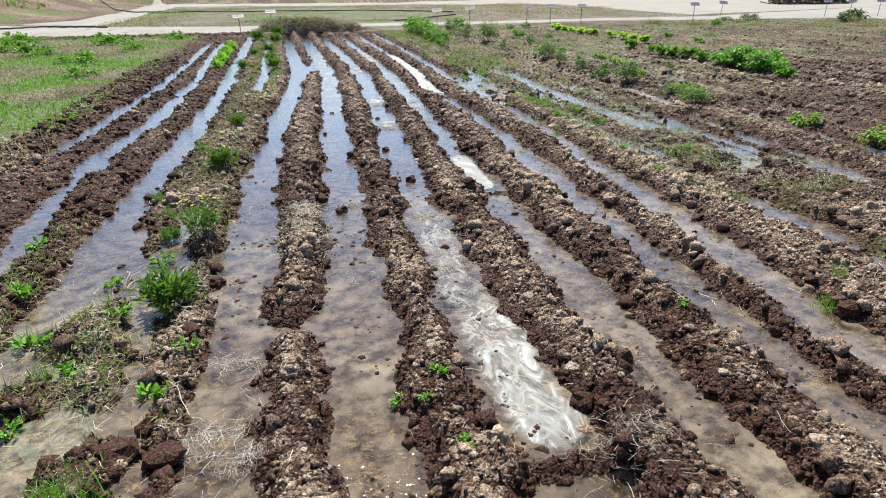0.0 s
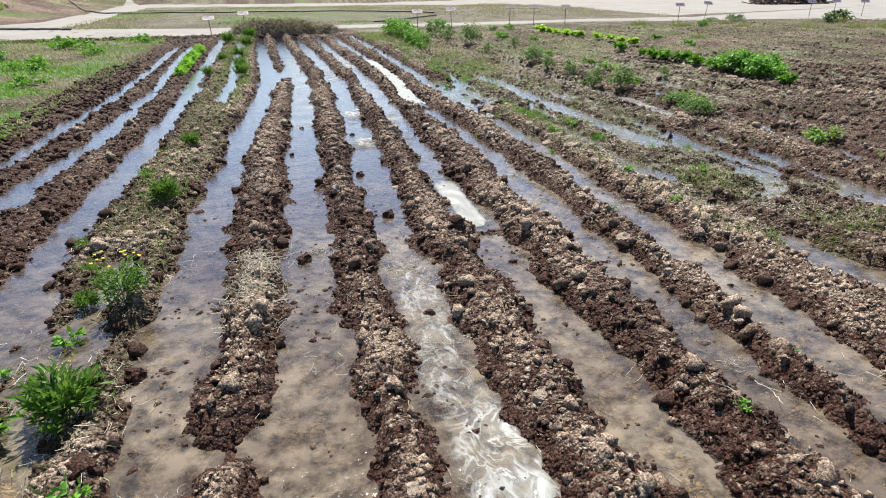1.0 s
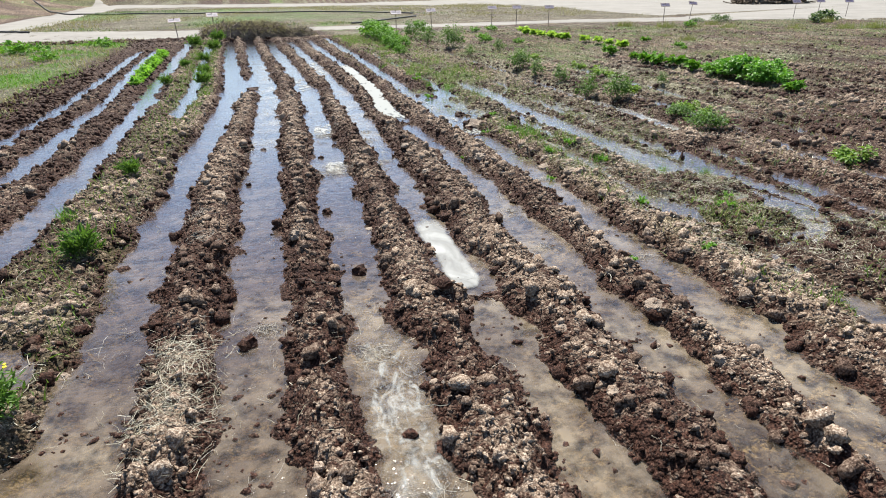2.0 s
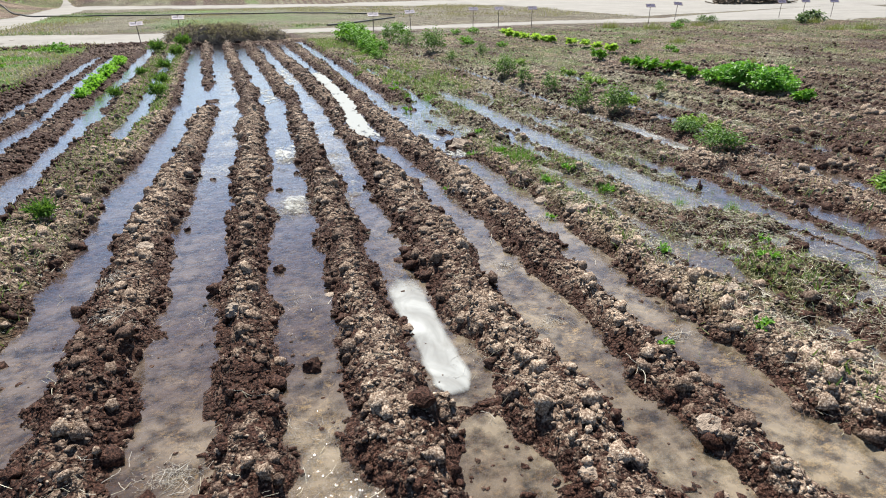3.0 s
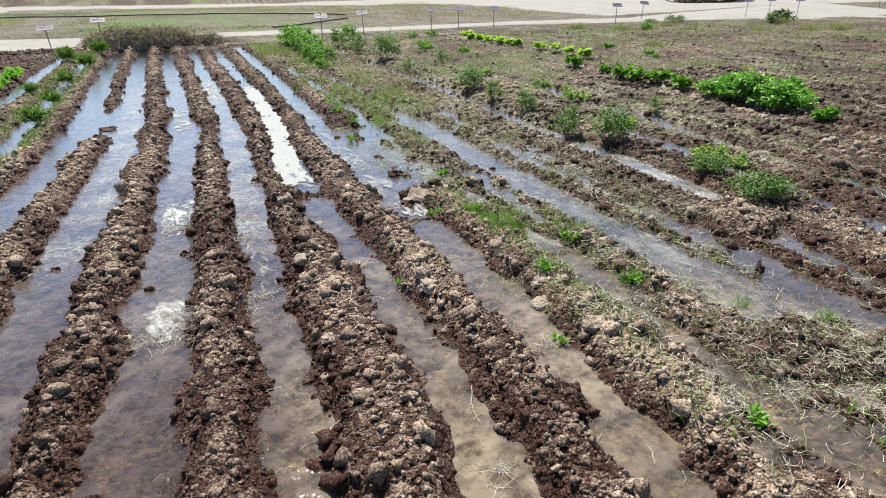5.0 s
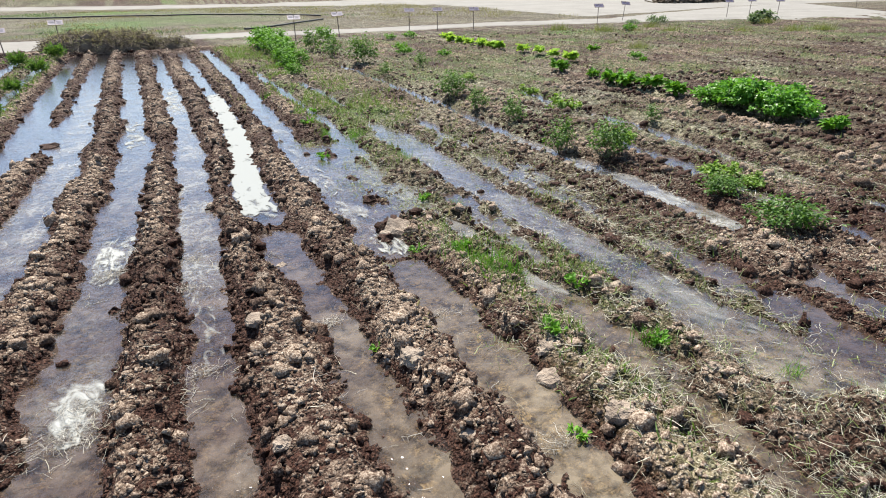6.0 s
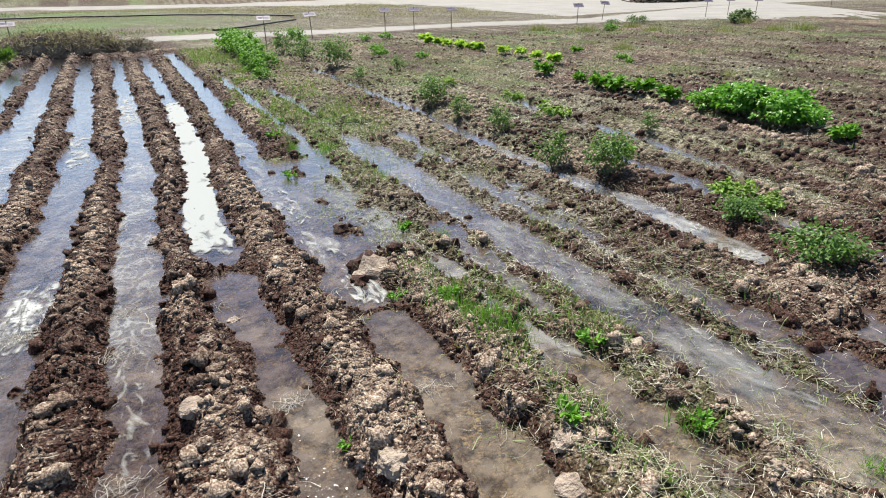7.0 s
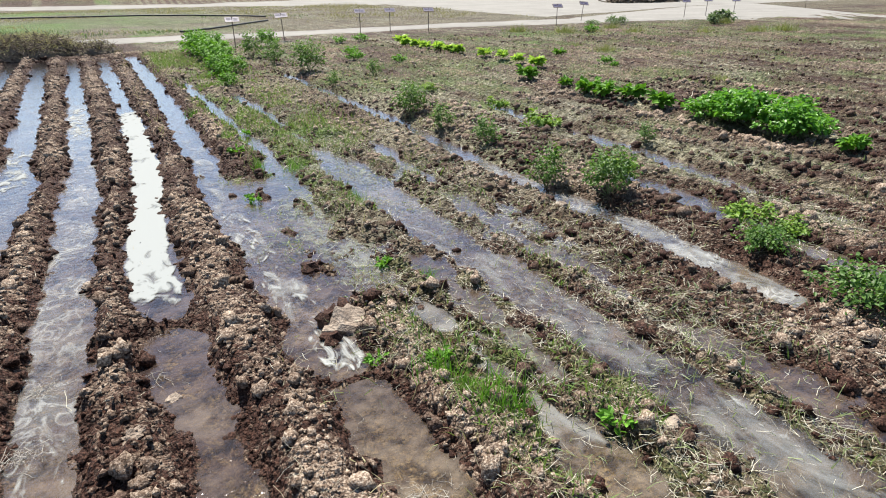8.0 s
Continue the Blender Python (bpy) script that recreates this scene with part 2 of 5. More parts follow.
def soil_material(name, pieces=0.0):
    """Tilled clay soil: dark and damp, with paler dry crust where 'crust' is high, and green moss or litter where 'litter' is."""
    m, N, L, P = nodes_of(name)
    big, mid, fine = noise_node(N, L, 2.3), noise_node(N, L, 14.0), noise_node(N, L, 90.0, 4.0, 0.7)
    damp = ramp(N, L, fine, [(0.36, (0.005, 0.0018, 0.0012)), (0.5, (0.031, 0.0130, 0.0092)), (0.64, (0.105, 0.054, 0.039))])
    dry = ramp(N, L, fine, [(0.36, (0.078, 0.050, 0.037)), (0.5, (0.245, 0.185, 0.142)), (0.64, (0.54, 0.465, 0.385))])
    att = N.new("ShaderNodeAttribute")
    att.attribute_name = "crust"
    f = maths(N, L, "ADD", maths(N, L, "MULTIPLY", mid, 0.9), maths(N, L, "MULTIPLY", big, 0.5))
    if pieces:
        isl = N.new("ShaderNodeNewGeometry")
        f = maths(N, L, "ADD", maths(N, L, "MULTIPLY", f, 0.75), maths(N, L, "MULTIPLY", isl.outputs["Random Per Island"], 0.55 * pieces))
    lump, chance = crumb_node(N, L, 27.0)
    bead, odds = crumb_node(N, L, 68.0)
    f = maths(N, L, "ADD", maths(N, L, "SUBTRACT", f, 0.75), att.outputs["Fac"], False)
    if not pieces:
        block, share = crumb_node(N, L, 9.0)
        f = maths(N, L, "ADD", f, maths(N, L, "SUBTRACT", maths(N, L, "MULTIPLY", share, 0.42), 0.21, False), False)
        spread_of = maths(N, L, "ADD", maths(N, L, "MULTIPLY", chance, 0.55), maths(N, L, "MULTIPLY", odds, 0.35))
        f = maths(N, L, "ADD", f, maths(N, L, "SUBTRACT", spread_of, 0.38, False), False)
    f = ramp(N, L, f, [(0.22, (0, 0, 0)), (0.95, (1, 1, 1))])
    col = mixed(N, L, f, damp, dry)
    lit = N.new("ShaderNodeAttribute")
    lit.attribute_name = "litter"
    g = ramp(N, L, mid, [(0.36, (0.045, 0.044, 0.026)), (0.5, (0.165, 0.158, 0.105)), (0.64, (0.38, 0.36, 0.265))])
    col = mixed(N, L, maths(N, L, "MULTIPLY", lit.outputs["Fac"], ramp(N, L, fine, [(0.36, (0.25, 0.25, 0.25)), (0.54, (1, 1, 1))])), col, g)
    ver = N.new("ShaderNodeAttribute")
    ver.attribute_name = "verdure"
    v = ramp(N, L, fine, [(0.38, (0.028, 0.07, 0.010)), (0.5, (0.075, 0.16, 0.022)), (0.62, (0.15, 0.23, 0.05))])
    col = mixed(N, L, maths(N, L, "MULTIPLY", ver.outputs["Fac"], ramp(N, L, mid, [(0.34, (0.35, 0.35, 0.35)), (0.5, (1, 1, 1))])), col, v)
    silt = N.new("ShaderNodeAttribute")
    silt.attribute_name = "silt"
    bed = maths(N, L, "ADD", maths(N, L, "MULTIPLY", mid, 0.55), maths(N, L, "MULTIPLY", noise_node(N, L, 34.0, 4.0, 0.65), 0.45))
    sc = ramp(N, L, bed, [(0.41, (0.030, 0.021, 0.015)), (0.49, (0.17, 0.132, 0.090)), (0.57, (0.46, 0.385, 0.26))])
    col = mixed(N, L, silt.outputs["Fac"], col, sc)
    L.new(col, P.inputs["Base Color"])
    L.new(ramp(N, L, f, [(0.0, (0.62, 0.62, 0.62)), (0.6, (0.95, 0.95, 0.95))]), P.inputs["Roughness"])
    P.inputs["Specular IOR Level"].default_value = 0.12
    grit = noise_node(N, L, 160.0, 3.0, 0.7)
    if pieces:
        crumb = maths(N, L, "ADD", maths(N, L, "MULTIPLY", noise_node(N, L, 75.0, 3.0, 0.6), 0.7), maths(N, L, "MULTIPLY", grit, 0.3))
        bumped(N, L, P, crumb, 1.0, 0.014)
    else:
        rough = maths(N, L, "ADD", maths(N, L, "MULTIPLY", lump, 0.55), maths(N, L, "MULTIPLY", bead, 0.25))
        rough = maths(N, L, "ADD", rough, maths(N, L, "MULTIPLY", fine, 0.2), False)
        rough = maths(N, L, "ADD", rough, maths(N, L, "MULTIPLY", block, 0.9), False)
        bumped(N, L, P, rough, 1.0, 0.07)
    return m


def near_yellow(x, y):
    """How yellow the water is: most near the field's head, darker and less yellow farther on."""
    limit = 4.6 + 1.55 * np.clip(x - 0.6, 0, 2.5) - 0.9 * np.clip(x - 3.4, 0, 1.2) - 2.5 * step01(4.7, 5.0, x) + 0.5 * fbm(x, y, 1.2, 2, 47)
    return np.clip(0.12 + 0.88 * step01(1.3, -0.6, y - limit), 0, 1)


def water_material():
    """Shallow muddy irrigation water: cloudy, lets the bed show, mirrors the sky."""
    m, N, L, P = nodes_of("muddy_water")
    N.remove(P)
    cloud, mid = noise_node(N, L, 1.1, 4.0), noise_node(N, L, 8.0, 5.0)
    mud = N.new("ShaderNodeBsdfDiffuse")
    yellow_share = N.new("ShaderNodeAttribute")
    yellow_share.attribute_name = "yellow_share"
    dark_mud = ramp(N, L, cloud, [(0.36, (0.045, 0.031, 0.032)), (0.48, (0.075, 0.055, 0.052)), (0.62, (0.13, 0.102, 0.085))])
    yellow_mud = ramp(N, L, cloud, [(0.34, (0.085, 0.067, 0.053)), (0.48, (0.155, 0.126, 0.095)), (0.62, (0.26, 0.218, 0.158))])
    L.new(mixed(N, L, yellow_share.outputs["Fac"], dark_mud, yellow_mud), mud.inputs["Color"])
    clear = N.new("ShaderNodeBsdfTransparent")
    clear.inputs["Color"].default_value = (0.87, 0.81, 0.70, 1)
    body = N.new("ShaderNodeMixShader")
    L.new(ramp(N, L, mid, [(0.40, (0.16, 0.16, 0.16)), (0.60, (0.70, 0.70, 0.70))]), body.inputs[0])
    L.new(clear.outputs[0], body.inputs[1])
    L.new(mud.outputs[0], body.inputs[2])
    shine = N.new("ShaderNodeBsdfGlossy")
    shine.inputs["Roughness"].default_value = 0.06
    shine.inputs["Color"].default_value = (0.95, 0.92, 1.0, 1)
    rip = N.new("ShaderNodeBump")
    rip.inputs["Strength"].default_value = 0.6
    rip.inputs["Distance"].default_value = 0.010
    L.new(maths(N, L, "ADD", maths(N, L, "MULTIPLY", noise_node(N, L, 16.0, 2.0), 0.7), maths(N, L, "MULTIPLY", noise_node(N, L, 55.0, 2.0), 0.3)), rip.inputs["Height"])
    L.new(rip.outputs[0], shine.inputs["Normal"])
    fr = N.new("ShaderNodeFresnel")
    fr.inputs["IOR"].default_value = 1.45
    L.new(rip.outputs[0], fr.inputs["Normal"])
    top = N.new("ShaderNodeMixShader")
    L.new(maths(N, L, "MULTIPLY", maths(N, L, "SUBTRACT", fr.outputs[0], 0.03), 2.1), top.inputs[0])
    L.new(body.outputs[0], top.inputs[1])
    L.new(shine.outputs[0], top.inputs[2])
    L.new(top.outputs[0], N["Material Output"].inputs["Surface"])
    return m


def foam_material(name, scale, low, high, colour, stretch=0.6, detail=8.0, swirl=0.9):
    """Foam or painted sheen in a floating sheet, with holes where 'cover' is low."""
    m, N, L, P = nodes_of(name)
    geo = N.new("ShaderNodeNewGeometry")
    mp = N.new("ShaderNodeMapping")
    mp.inputs["Scale"].default_value = (1.0, stretch, 1.0)
    L.new(geo.outputs["Position"], mp.inputs["Vector"])
    n = N.new("ShaderNodeTexNoise")
    n.inputs["Scale"].default_value, n.inputs["Detail"].default_value, n.inputs["Distortion"].default_value = scale, detail, swirl
    L.new(mp.outputs[0], n.inputs["Vector"])
    att = N.new("ShaderNodeAttribute")
    att.attribute_name = "cover"
    f = maths(N, L, "SUBTRACT", maths(N, L, "ADD", n.outputs["Fac"], att.outputs["Fac"], False), 0.5)
    a = ramp(N, L, f, [(low, (0, 0, 0)), (high, (1, 1, 1))])
    P.inputs["Base Color"].default_value = (*colour, 1)
    P.inputs["Roughness"].default_value = 0.7
    P.inputs["Specular IOR Level"].default_value = 0.2
    L.new(a, P.inputs["Alpha"])
    return m


def scum_material(name, scale, colour, swirl=1.6, stretch=0.45, thin=0.05):
    """Scum drawn out into fine swirling threads; 'cover' is how dense it lies."""
    m, N, L, P = nodes_of(name)
    geo = N.new("ShaderNodeNewGeometry")
    mp = N.new("ShaderNodeMapping")
    mp.inputs["Scale"].default_value = (1.0, stretch, 1.0)
    L.new(geo.outputs["Position"], mp.inputs["Vector"])
    n = N.new("ShaderNodeTexNoise")
    n.inputs["Scale"].default_value, n.inputs["Detail"].default_value, n.inputs["Distortion"].default_value = scale, 3.0, swirl
    L.new(mp.outputs[0], n.inputs["Vector"])
    off = maths(N, L, "ABSOLUTE", maths(N, L, "SUBTRACT", n.outputs["Fac"], 0.5, False))
    thread = ramp(N, L, off, [(0.0, (1, 1, 1)), (thin * 0.4, (0.5, 0.5, 0.5)), (thin, (0.0, 0.0, 0.0))])
    veil = ramp(N, L, noise_node(N, L, scale * 0.35, 4.0), [(0.42, (0, 0, 0)), (0.68, (1, 1, 1))])
    att = N.new("ShaderNodeAttribute")
    att.attribute_name = "cover"
    f = maths(N, L, "ADD", maths(N, L, "MULTIPLY", thread, maths(N, L, "ADD", maths(N, L, "MULTIPLY", veil, 0.75), 0.25)), maths(N, L, "MULTIPLY", veil, 0.4))
    L.new(maths(N, L, "MULTIPLY", f, att.outputs["Fac"]), P.inputs["Alpha"])
    P.inputs["Base Color"].default_value = (*colour, 1)
    P.inputs["Roughness"].default_value = 0.7
    return m


SOIL = soil_material("clay_soil")
CLOD = soil_material("clay_clods", 1.0)
WATER = water_material()
STONE = surface("pale_fieldstone", [(0.13, 0.095, 0.073), (0.25, 0.20, 0.16), (0.40, 0.34, 0.28)], 14, 0.9, 1.0, 0.02, 60)
ROAD = surface("dusty_road", [(0.150, 0.143, 0.134), (0.195, 0.188, 0.175), (0.24, 0.233, 0.218)], 0.5, 0.95, 0.3, 0.02, 6)
ROOTS = surface("bleached_roots", [(0.22, 0.20, 0.17), (0.33, 0.31, 0.27), (0.46, 0.44, 0.40)], 5, 0.7, 0.2, 0.002, 90, 0.6)
STRAW = surface("dry_straw", [(0.24, 0.222, 0.155), (0.40, 0.38, 0.295), (0.56, 0.545, 0.46)], 5, 0.7, 0.2, 0.002, 90, 0.6)
TWIG = surface("dry_twigs", [(0.055, 0.042, 0.032), (0.12, 0.092, 0.07), (0.22, 0.18, 0.14)], 4, 0.9, 0.3, 0.004, 60, 0.7)
STEM = surface("green_stems", [(0.06, 0.09, 0.025), (0.11, 0.15, 0.05), (0.18, 0.2, 0.09)], 12, 0.6, 0.2, 0.002, 90)
RUBBER = surface("black_hose", [(0.018, 0.018, 0.020), (0.03, 0.03, 0.033), (0.05, 0.05, 0.05)], 3, 0.55, 0.1, 0.002, 40)
STEEL = surface("weathered_steel", [(0.07, 0.05, 0.05), (0.11, 0.08, 0.08), (0.15, 0.115, 0.11)], 8, 0.6, 0.2, 0.002, 60)
BOARD = surface("sign_plate", [(0.11, 0.10, 0.17), (0.14, 0.13, 0.21), (0.17, 0.16, 0.25)], 8, 0.5, 0.05, 0.001, 30)
INK = surface("sign_print", [(0.05, 0.045, 0.09), (0.07, 0.06, 0.12), (0.09, 0.08, 0.14)], 20, 0.6, 0.05, 0.001, 40)
GRASS = leafy("meadow_grass", (0.048, 0.105, 0.016), (0.17, 0.265, 0.06), 0.6, 0.3)
LUSH = leafy("lush_grass", (0.05, 0.15, 0.012), (0.17, 0.35, 0.04), 0.6, 0.3)
DRYGRASS = leafy("bleached_grass", (0.20, 0.19, 0.10), (0.38, 0.36, 0.21), 0.7, 0.25)
LEAF_TOMATO = leafy("dull_green_leaf", (0.035, 0.092, 0.014), (0.125, 0.24, 0.045), 0.5)
LEAF_BRIGHT = leafy("fresh_green_leaf", (0.05, 0.15, 0.010), (0.15, 0.34, 0.028), 0.65, 0.25)
LEAF_BEAN = leafy("deep_green_leaf", (0.055, 0.165, 0.016), (0.16, 0.37, 0.045), 0.4)
LEAF_YELLOW = leafy("yellow_green_leaf", (0.18, 0.34, 0.04), (0.40, 0.58, 0.10), 0.5, 0.4)
LEAF_GREY = leafy("grey_green_leaf", (0.07, 0.12, 0.06), (0.17, 0.24, 0.12), 0.6)
PETAL = leafy("yellow_petal", (0.55, 0.48, 0.02), (0.75, 0.68, 0.05), 0.6)
FOAM_GLARE = foam_material("white_foam_and_glare", 9.0, 0.44, 0.60, (0.23, 0.248, 0.252))
SOFT = foam_material("soft_foam_and_sheen", 6.0, 0.36, 0.95, (0.30, 0.315, 0.318), 0.55)
RIBBON = foam_material("foam_ribbons", 9.0, 0.48, 0.72, (0.31, 0.325, 0.325), 0.45, 3.5, 2.2)
ALGAE = foam_material("algae_film", 14.0, 0.45, 1.0, (0.215, 0.235, 0.185), 0.8, 8.0, 1.2)
SCUM = scum_material("thin_scum", 5.0, (0.45, 0.45, 0.43), 1.2, 0.7)
SWIRL = scum_material("foam_swirls", 7.0, (0.42, 0.435, 0.43), 1.3, 0.75, 0.06)


# ---- mesh helpers ----
def mesh_of(name, V, F, material, smooth=False, **layers):
    """A mesh from an array of places and one of faces (all three- or all four-cornered)."""
    V, F = np.asarray(V, np.float32), np.asarray(F, np.int32)
    me = bpy.data.meshes.new(name)
    me.vertices.add(len(V))
    me.vertices.foreach_set("co", V.ravel())
    k = F.shape[1]
    me.loops.add(F.size)
    me.loops.foreach_set("vertex_index", F.ravel())
    me.polygons.add(len(F))
    me.polygons.foreach_set("loop_start", np.arange(0, F.size, k, dtype=np.int32))
    me.polygons.foreach_set("use_smooth", np.full(len(F), smooth))
    for key, values in layers.items():
        at = me.attributes.new(key, "FLOAT", "POINT")
        at.data.foreach_set("value", np.asarray(values, np.float32))
    me.materials.append(material)
    me.update()
    me.validate()
    return me


def part(name, V, F, material, parent, label="", smooth=False, **layers):
    ob = new(name, mesh_of(name, V, F, material, smooth, **layers))
    ob.parent = parent
    return tagged(ob, label)


def thing(name, x, y, z, label, category, group="", kind="", turn=0.0):
    ob = new(name)
    ob.empty_display_size = 0.05
    ob.matrix_world = pose(x, y, z, 0, 0, turn)
    return tagged(ob, label, category, group, kind)


def grid_faces(nx, ny):
    a = (np.arange(ny - 1)[:, None] * nx + np.arange(nx - 1)[None, :]).ravel()
    return np.stack([a, a + 1, a + 1 + nx, a + nx], 1)


def at_level(x, y):
    return level(np.atleast_1d(np.asarray(x, float)), np.atleast_1d(np.asarray(y, float)))


def repeated(V, F, places, sizes, turns, tilt=0.0):
    """Many copies of one small mesh, turned about z (and leaned at random), joined."""
    n = len(places)
    c, s = np.cos(turns), np.sin(turns)
    R = np.zeros((n, 3, 3))
    R[:, 0, 0], R[:, 0, 1], R[:, 1, 0], R[:, 1, 1], R[:, 2, 2] = c, -s, s, c, 1
    if tilt:
        a, b = rng.normal(0, tilt, n), rng.normal(0, tilt, n)
        A = np.zeros((n, 3, 3))
        A[:, 0, 0] = 1
        A[:, 1, 1], A[:, 1, 2], A[:, 2, 1], A[:, 2, 2] = np.cos(a), -np.sin(a), np.sin(a), np.cos(a)
        B = np.zeros((n, 3, 3))
        B[:, 1, 1] = 1
        B[:, 0, 0], B[:, 0, 2], B[:, 2, 0], B[:, 2, 2] = np.cos(b), np.sin(b), -np.sin(b), np.cos(b)
        R = R @ A @ B
    S = np.asarray(sizes, float)
    S = S[:, None] * np.ones(3) if S.ndim == 1 else S
    P = np.einsum("nij,nvj->nvi", R, V[None] * S[:, None, :]) + places[:, None, :]
    return P.reshape(-1, 3), (F[None] + (np.arange(n) * len(V))[:, None, None]).reshape(-1, F.shape[1])


def lump_mesh(seed, cuts=2, rough=0.3, flat=0.75, low=0.62):
    """A broken lump of radius about 1."""
    bm = bmesh.new()
    if cuts:
        bmesh.ops.create_icosphere(bm, subdivisions=cuts, radius=1.0)
    else:
        for c in ((1, 0, 0), (-1, 0, 0), (0, 1, 0), (0, -1, 0), (0, 0, 1), (0, 0, -1)):
            bm.verts.new(c)
        bmesh.ops.convex_hull(bm, input=bm.verts)
    bm.verts.index_update()
    V = np.array([v.co[:] for v in bm.verts])
    F = np.array([[v.index for v in f.verts] for f in bm.faces])
    bm.free()
    r = np.random.default_rng(seed)
    k = np.ones(len(V))
    for i in range(9):
        d = r.normal(size=3)
        d /= np.linalg.norm(d)
        k = np.minimum(k, (low + 0.35 * r.random()) / np.maximum(V @ d, 0.05))
    k = np.clip(k, 0.45, 1.0) * (1 + rough * 0.35 * r.normal(size=len(V)))
    V = V * k[:, None] * np.array([1.0, 0.8 + 0.3 * r.random(), flat])
    return V, F


def tube(points, radii, sides=6):
    P = np.asarray(points, float)
    n = len(P)
    R = np.broadcast_to(np.asarray(radii, float), (n,))
    T = np.gradient(P, axis=0)
    T /= np.linalg.norm(T, axis=1)[:, None] + 1e-9
    up = np.where(np.abs(T[:, 2:3]) > 0.9, np.array([[1.0, 0, 0]]), np.array([[0, 0, 1.0]]))
    A = np.cross(T, up)
    A /= np.linalg.norm(A, axis=1)[:, None] + 1e-9
    B = np.cross(T, A)
    a = np.arange(sides) * 2 * math.pi / sides
    V = P[:, None, :] + R[:, None, None] * (np.cos(a)[None, :, None] * A[:, None, :] + np.sin(a)[None, :, None] * B[:, None, :])
    V = V.reshape(-1, 3)
    F = []
    for i in range(n - 1):
        for j in range(sides):
            k = (j + 1) % sides
            F.append((i * sides + j, i * sides + k, (i + 1) * sides + k, (i + 1) * sides + j))
    return V, np.array(F)


def box(w, d, h, at=(0, 0, 0), edge=0.0):
    bm = bmesh.new()
    bmesh.ops.create_cube(bm, size=1.0)
    bmesh.ops.scale(bm, vec=(w, d, h), verts=bm.verts)
    bmesh.ops.translate(bm, vec=at, verts=bm.verts)
    V = np.array([v.co[:] for v in bm.verts])
    F = np.array([[v.index for v in f.verts] for f in bm.faces])
    bm.free()
    return V, F


def joined(pieces):
    Vs, Fs, n = [], [], 0
    for V, F in pieces:
        Vs.append(V)
        Fs.append(F + n)
        n += len(V)
    return np.concatenate(Vs), np.concatenate(Fs)


# ---- the ground: one sheet, fine where the camera passes ----
def spread(stops):
    """Grid lines whose spacing runs between the given (place, spacing) stops."""
    out, v = [stops[0][0]], stops[0][0]
    pl, sp = [s[0] for s in stops], [s[1] for s in stops]
    while v < pl[-1]:
        v += float(np.interp(v, pl, sp))
        out.append(v)
    return np.array(out)


GX = spread([(-300, 60), (-60, 4), (-34, 0.6), (-12, 0.4), (-4.5, 0.09), (-2.2, 0.05), (-1.4, 0.034), (5.0, 0.034), (6.6, 0.05), (14, 0.10), (26, 0.3), (60, 3), (400, 70)])
GY = spread([(-200, 60), (-10, 2), (0.2, 0.1), (1.2, 0.034), (10, 0.034), (13, 0.048), (20, 0.07), (27, 0.10), (34, 0.3), (60, 0.8), (110, 2.5), (600, 80)])
XX, YY = np.meshgrid(GX, GY)
ZZ = level(XX, YY)
DD, _ = furrow_edge(XX, YY)


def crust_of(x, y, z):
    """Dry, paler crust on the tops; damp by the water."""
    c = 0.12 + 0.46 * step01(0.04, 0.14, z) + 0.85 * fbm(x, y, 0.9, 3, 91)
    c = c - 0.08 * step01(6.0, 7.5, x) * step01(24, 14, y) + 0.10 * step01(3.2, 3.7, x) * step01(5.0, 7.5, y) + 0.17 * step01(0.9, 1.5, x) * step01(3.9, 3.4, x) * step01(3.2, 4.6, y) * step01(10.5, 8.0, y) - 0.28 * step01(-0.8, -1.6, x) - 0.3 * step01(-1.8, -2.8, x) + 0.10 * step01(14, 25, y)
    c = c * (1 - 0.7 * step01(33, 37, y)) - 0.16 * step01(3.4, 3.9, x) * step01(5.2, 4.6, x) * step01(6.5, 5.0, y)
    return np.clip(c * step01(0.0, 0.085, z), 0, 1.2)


def litter_of(x, y):
    u = x - bend(y)
    l = step01(3.3, 3.7, u) * (0.08 + 0.18 * step01(5.0, 7.5, y) + 0.55 * step01(9, 14, y)) + step01(-0.42, -0.65, u) * step01(-1.35, -1.05, u) * (0.3 + 0.4 * step01(8, 12, y))
    l = np.where(u > 6.4, (0.48 + 0.25 * step01(9, 14, y)) * (0.85 - (0.9 - 0.2 * step01(12, 17, y)) * plot_row(x, y) + 1.4 * fbm(x, y, 1.2, 3, 43)), l)
    l = np.maximum(l, step01(-2.9, -3.4, x))
    l = l * (0.6 + 1.1 * fbm(x, y, 0.9, 3, 93))
    l = np.maximum(l, step01(30, 32, y) * step01(70, 62, y) * (0.55 + 0.6 * fbm(x, y, 1.2, 3, 94)))
    l = l * (1 - 0.85 * step01(4.75, 5.0, u) * step01(9.8, 8.8, y))
    return np.clip(l, 0, 1) * step01(-10.5, -9.5, x + 40 * step01(38, 34, y))


